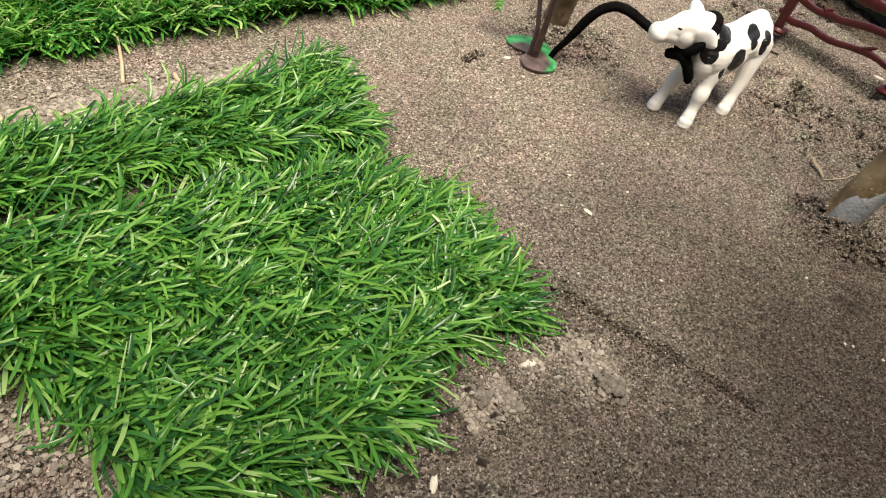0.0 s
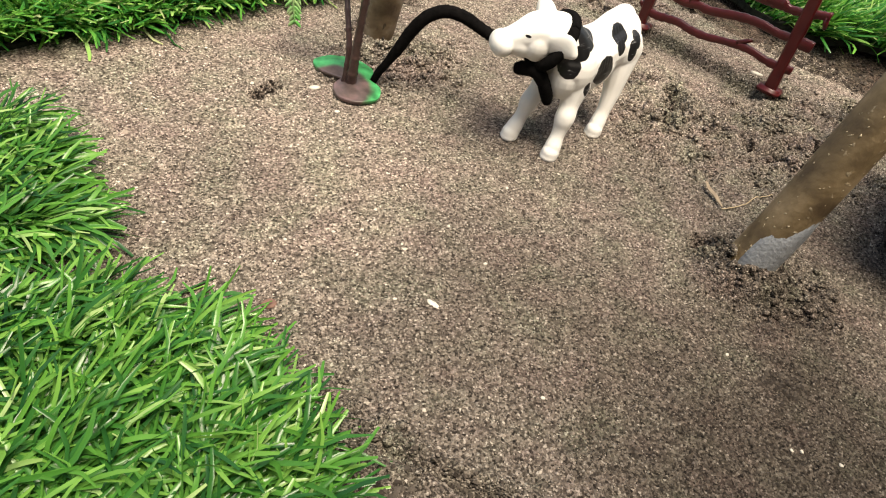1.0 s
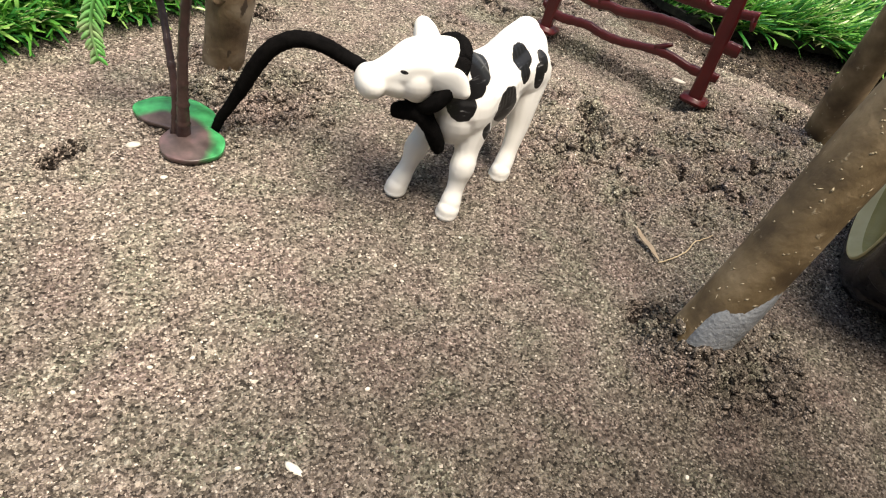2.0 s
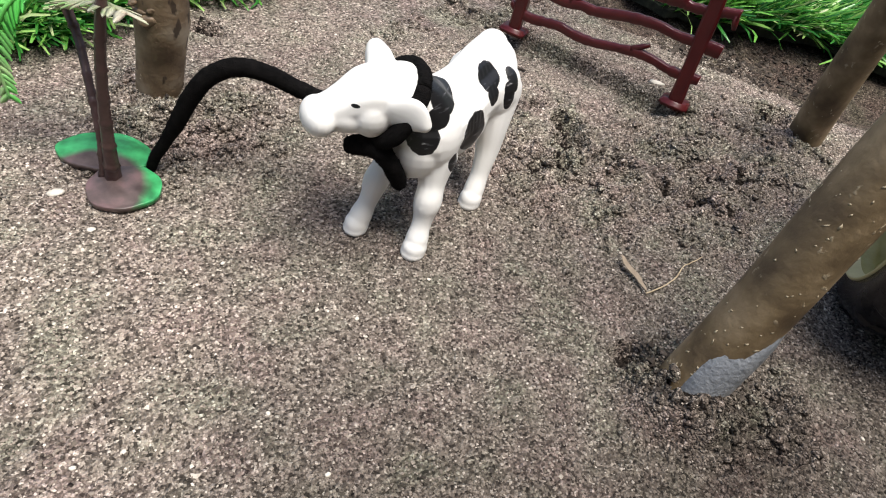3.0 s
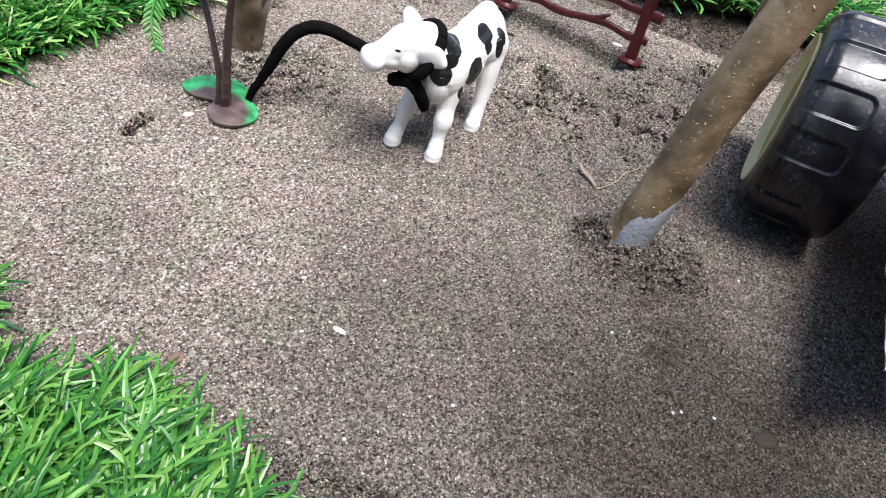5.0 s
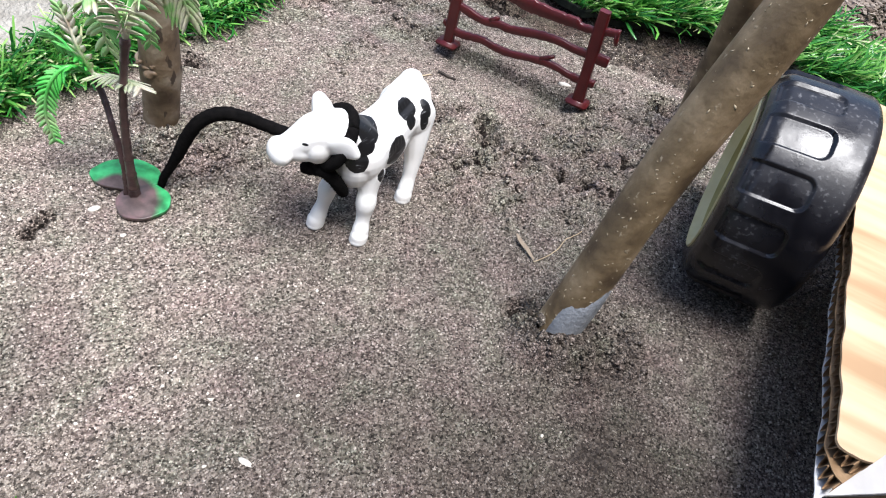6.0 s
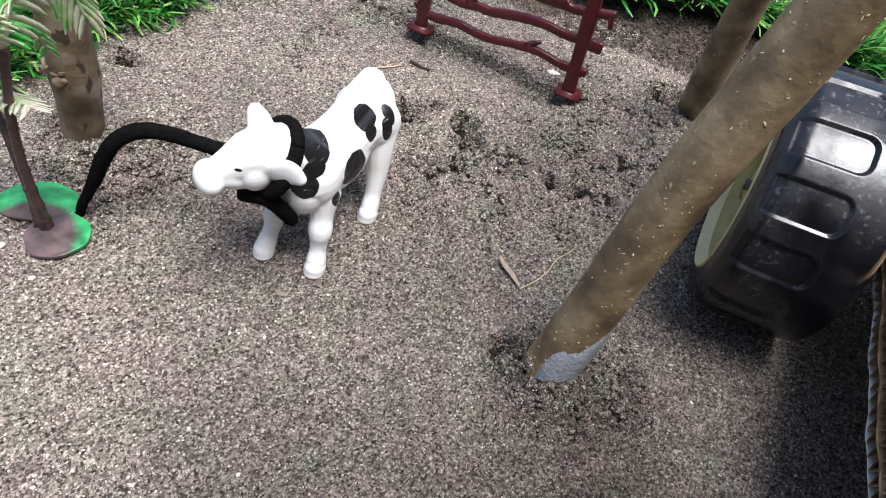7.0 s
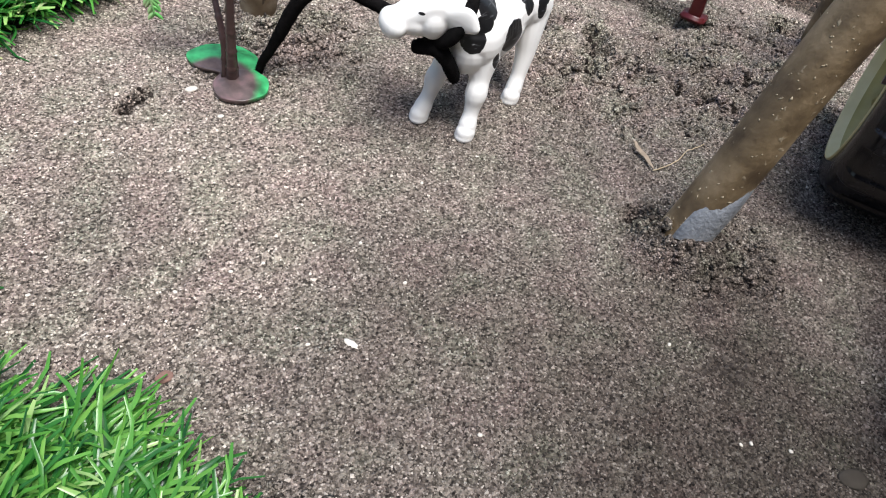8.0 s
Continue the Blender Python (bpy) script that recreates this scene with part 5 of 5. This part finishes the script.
vs = [bm.verts.new(q) for q in ((0.0085, 0.0045, 0.0553), (0.0088, 0.0060, 0.0548), (0.0250, 0.0270, 0.0470), (0.060, 0.075, 0.0400), (0.120, 0.070, 0.0540), (0.060, 0.0250, 0.0553))]
f = bm.faces.new(vs)
e = bmesh.ops.extrude_face_region(bm, geom=[f])
bmesh.ops.translate(bm, vec=(0, 0, -0.0008), verts=[g for g in e["geom"] if isinstance(g, bmesh.types.BMVert)])
bmesh.ops.recalc_face_normals(bm, faces=bm.faces)
part("flap", bm, CARD_WHITE, cart, "white card flap at the end", False)

# wheel
yaw_, pit_ = radians(-50.1), radians(3.9)
az = Vector((math.cos(yaw_) * math.cos(pit_), math.sin(yaw_) * math.cos(pit_), math.sin(pit_)))
axh = az.cross(Vector((0, 0, 1))).normalized()
ayv = az.cross(axh)
WC = Vector((0.3552, 0.2916, 0.0520))
wheel_pose = Matrix(((axh.x, ayv.x, az.x, WC.x), (axh.y, ayv.y, az.y, WC.y), (axh.z, ayv.z, az.z, WC.z), (0, 0, 0, 1)))
bm = tube([(0, 0, 0.002), (0, 0, 0.070)], [0.0025, 0.0025], 12)
wheel = part("wheel", bm, STEM, cart, "chunky black toy wheel with an olive rim")
wheel.matrix_basis = cart.matrix_world.inverted() @ wheel_pose
R, WW, BLOCKS = 0.0548, 0.0455, 15
prof = []
for i in range(97):
    s = i / 96
    a = WW * s
    drop = 0.0060 * max(0, 1 - a / 0.0085) ** 2.2 + 0.0035 * max(0, 1 - (WW - a) / 0.005) ** 2.2
    prof.append((R - drop - 0.0006 * ((a - WW / 2) / (WW / 2)) ** 2, a))
SIDES = BLOCKS * 40


def sstep(x, a, b):
    t = min(1, max(0, (x - a) / (b - a)))
    return t * t * (3 - 2 * t)


TREAD_TURN = 0.0
V, F = [], []
outer = len(prof)
inner = [(0.0485, WW), (0.040, WW + 0.0004), (0.040, WW * 0.5), (0.040, 0.0), (0.0388, -0.0002), (0.0400, -0.0010), (0.0450, -0.0008), (0.0480, -0.0002)]
ring_n = outer + len(inner)
for k in range(SIDES):
    th = 2 * math.pi * k / SIDES
    ph = ((th + TREAD_TURN) * BLOCKS / (2 * math.pi)) % 1.0
    for i, (r, a) in enumerate(prof):
        # sunken block, open towards the rim side, with rounded inner corners
        qu, qa = abs(ph - 0.5) * 2 * math.pi * R / BLOCKS - 0.0030, a - 0.0245
        edge_d = math.hypot(max(qu, 0), max(qa, 0)) + min(max(qu, qa), 0) - 0.0042
        m = (1 - sstep(edge_d, -0.0004, 0.0004)) * sstep(a, 0.0015, 0.0040)
        rr_ = r - 0.0015 * m
        V.append((rr_ * math.cos(th), rr_ * math.sin(th), a))
    for r, a in inner:
        V.append((r * math.cos(th), r * math.sin(th), a))
for k in range(SIDES):
    j = (k + 1) % SIDES
    for i in range(ring_n):
        i2 = (i + 1) % ring_n
        F.append((k * ring_n + i, j * ring_n + i, j * ring_n + i2, k * ring_n + i2))
tyre = raw("tyre", V, F, RUBBER, wheel, smooth=True)
tagged(tyre, "scuffed black rubber tyre with sunken blocks")
bm = lathe([(0.0398, 0.004), (0.0362, 0.0030), (0.0354, 0.0090), (0.0340, 0.0130), (0.0280, 0.0150), (0.0200, 0.0150), (0.0120, 0.0120), (0.0105, 0.0060), (0.0095, 0.0050), (0.0, 0.0050)], 96)
for v in bm.verts:
    q = math.hypot(v.co.x, v.co.y)
    v.co.z += 0.0035 * math.sin(5 * math.atan2(v.co.y, v.co.x)) * max(0.0, min(1.0, (0.035 - q) / 0.006)) * (1 if q > 0.011 else 0)
part("rim", bm, RIM, wheel, "olive cream plastic rim")
part("rim_lip", lathe([(0.0398, 0.0040), (0.0399, -0.0012), (0.0394, -0.0018), (0.0388, -0.0016), (0.0384, 0.0000), (0.0362, 0.0030)], 96), LIP, wheel, "pale cream lip")
for k in range(6):
    a = 2 * math.pi * k / 6 + 0.3
    bm = tube([(0.010 * math.cos(a), 0.010 * math.sin(a), 0.0110), (0.022 * math.cos(a), 0.022 * math.sin(a), 0.0135), (0.035 * math.cos(a), 0.035 * math.sin(a), 0.0110)], [0.0040, 0.0032, 0.0040], 10)
    part("spoke", bm, RIM, wheel)

# ---------------------------------------------------------------- small litter


def shard(name, x, y, length, width, turn, mat, label, category, seed, flat=0.45):
    """A small uneven chip or pebble, half-sunk."""
    r = random.Random(seed)
    bm = bmesh.new()
    bmesh.ops.create_icosphere(bm, subdivisions=2, radius=1.0)
    for v in bm.verts:
        v.co *= 1 + r.uniform(-0.16, 0.16)
        v.co = Vector((v.co.x * length / 2, v.co.y * width / 2, v.co.z * width / 2 * flat))
    ob = mesh_object(name, bm, mat)
    ob.matrix_world = pose(x, y, gz(x, y) + width * flat * 0.2, r.uniform(-8, 8), r.uniform(-8, 8), turn)
    return tagged(ob, label, category)


def litter(name, pts, radii, mat, label, category, flat=1.0):
    bm = tube([(x, y, gz(x, y) + z) for x, y, z in smooth_path(pts, 6)], np.interp(np.linspace(0, 1, (len(pts) - 1) * 6 + 1), np.linspace(0, 1, len(radii)), radii), 7)
    return tagged(mesh_object(name, bm, mat), label, category)


LITTER = [(0.1113, 0.2406, 0.0062, 0.0024, -50), (0.0729, 0.3802, 0.0058, 0.0040, 10), (0.0734, 0.1426, 0.0090, 0.0040, 30), (0.0357, 0.0880, 0.0080, 0.0030, 85), (0.0832, 0.3615, 0.0028, 0.0022, 0), (0.3572, 0.4274, 0.0085, 0.0045, -40)]
for i, (x, y, a, b, turn) in enumerate(LITTER):
    tagged(shard("stone_chip", x, y, a, b, turn, CHIP, "small pale chip of stone half sunk in sand", "stone", i), group="pale chips on the sand")
DOTS = [(0.0771, 0.2797), (0.0885, 0.2810), (0.1576, 0.3097), (0.1246, 0.2821), (0.0583, 0.2739), (0.0975, 0.2442), (0.2250, 0.2151), (0.2333, 0.1738), (0.2457, 0.1676), (0.1434, 0.1999), (0.0141, 0.2816), (0.1208, 0.3395), (0.3083, 0.2273), (0.2290, 0.1742), (0.342, 0.277), (0.136, 0.261)]
for i, (x, y) in enumerate(DOTS):
    tagged(shard("white_grain", x, y, 0.0017, 0.0013, i * 37, CHIP, "white coarse grain lying on the sand", "stone", 50 + i, 0.7), group="white grains on the sand")
DRY = simple("dry_soil_clod", (0.20, 0.172, 0.143), (0.40, 0.355, 0.302), 0.95, 420, 1.0, 0.0016, spec=0.15)


def clod(x, y, length, width, turn, seed):
    """A broken clod of soil: knobs of several sizes grown together, half sunk."""
    r = random.Random(seed)
    bm = bmesh.new()
    for _ in range(26):
        u, v = r.uniform(-1, 1), r.uniform(-1, 1)
        if u * u + v * v > 1:
            continue
        q = width * r.uniform(0.10, 0.24)
        m = Matrix.Translation((u * length * 0.42, v * width * 0.42, q * r.uniform(0.0, 0.7))) @ Matrix.Rotation(r.uniform(0, 3), 4, "Z") @ Matrix.Diagonal((q * r.uniform(0.8, 1.3), q, q * r.uniform(0.6, 0.9), 1))
        got = bmesh.ops.create_icosphere(bm, subdivisions=2, radius=1.0, matrix=m)
        for w in got["verts"]:
            w.co += Vector((r.uniform(-1, 1), r.uniform(-1, 1), r.uniform(-1, 1))) * q * 0.10
    ob = mesh_object("soil_clod", bm, DRY, False)
    grown = ob.modifiers.new("grown_together", "REMESH")
    grown.mode, grown.voxel_size = "VOXEL", 0.00042
    ob.matrix_world = pose(x, y, gz(x, y), 0, 0, turn)
    return tagged(ob, "pale dry clod of soil broken on the sand", "soil", group="dry clods beside the turf")


for i, (x, y, a, b, turn) in enumerate([(0.0660, 0.1215, 0.0095, 0.0085, 25), (0.0535, 0.1225, 0.0110, 0.0070, 80), (0.1060, 0.1350, 0.0150, 0.0100, -25), (0.1115, 0.1312, 0.0085, 0.0070, 40), (0.1000, 0.1455, 0.0080, 0.0060, 10)]):
    clod(x, y, a, b, turn, 90 + i)
BRICKBIT = simple("brick_bit", (0.15, 0.085, 0.065), (0.21, 0.120, 0.095), 0.9, 300)
shard("brick_crumb", 0.0527, 0.2428, 0.0058, 0.0042, 20, BRICKBIT, "small dull red crumb of brick in the sand", "stone", 81)
shard("flat_stone", 0.2620, 0.1535, 0.0110, 0.0070, -20, simple("olive_stone", (0.045, 0.038, 0.030), (0.065, 0.056, 0.045), 0.9, spec=0.2), "flat olive-brown stone lying level with the sand", "stone", 82, 0.25)
# dry willow-shaped leaf and a curved straw
bm = bmesh.new()
A, B = Vector((0.2634, 0.3157)), Vector((0.2655, 0.2987))
prev = None
for i in range(13):
    t = i / 12
    c = A.lerp(B, t)
    w = 0.0012 * math.sin(math.pi * min(1, 0.08 + t * 0.92)) ** 0.7 + 0.0001
    z = gz(c.x, c.y) + 0.0012 + 0.0022 * (1 - t) ** 2
    row = [bm.verts.new((c.x - w, c.y, z + 0.0006)), bm.verts.new((c.x, c.y, z)), bm.verts.new((c.x + w, c.y, z + 0.0007))]
    if prev:
        for k in range(2):
            bm.faces.new((prev[k], prev[k + 1], row[k + 1], row[k]))
    prev = row
leaf = tagged(mesh_object("dry_leaf", bm, LEAF), "narrow dry tan leaf curled on the sand", "leaf")
sol = leaf.modifiers.new("thickness", "SOLIDIFY")
sol.thickness = 0.0003
STRAW = simple("dry_straw", (0.38, 0.29, 0.18), (0.55, 0.45, 0.31), 0.8, 200)
litter("straw", [(0.2655, 0.2987, 0.0008), (0.2746, 0.3000, 0.0012), (0.2826, 0.3029, 0.0020), (0.2903, 0.3077, 0.0016), (0.3022, 0.3109, 0.0008)], [0.0003, 0.0003, 0.0002], STRAW, "thin curved dry straw lying on the sand", "straw")
litter("straw", [(-0.1419, 0.2915, 0.001), (-0.148, 0.308, 0.003), (-0.1540, 0.322, 0.008)], [0.0011, 0.0011, 0.0006], STRAW, "pale dry straw leaning against the turf", "straw")
litter("straw", [(-0.1182, 0.3036, 0.003), (-0.1102, 0.2919, 0.001)], [0.0014, 0.0008], STRAW, "short pale straw on dry soil", "straw")
litter("straw", [(-0.175, 0.235, 0.010), (-0.163, 0.222, 0.012), (-0.150, 0.212, 0.012)], [0.0012, 0.0014, 0.0007], STRAW, "pale dry straw lying across the turf", "straw")
TWIG = simple("dark_twig", (0.03, 0.022, 0.018), (0.06, 0.045, 0.035), 0.8)
litter("twig", [(0.2830, 0.4640, 0.001), (0.2905, 0.4530, 0.001)], [0.0010, 0.0007], TWIG, "short dark twig on the sand", "twig")
litter("twig", [(0.2528, 0.4603, 0.0008), (0.2668, 0.4592, 0.0010), (0.2760, 0.4600, 0.0008)], [0.0005, 0.0005, 0.0004], STRAW, "thin pale twig on the sand", "twig")
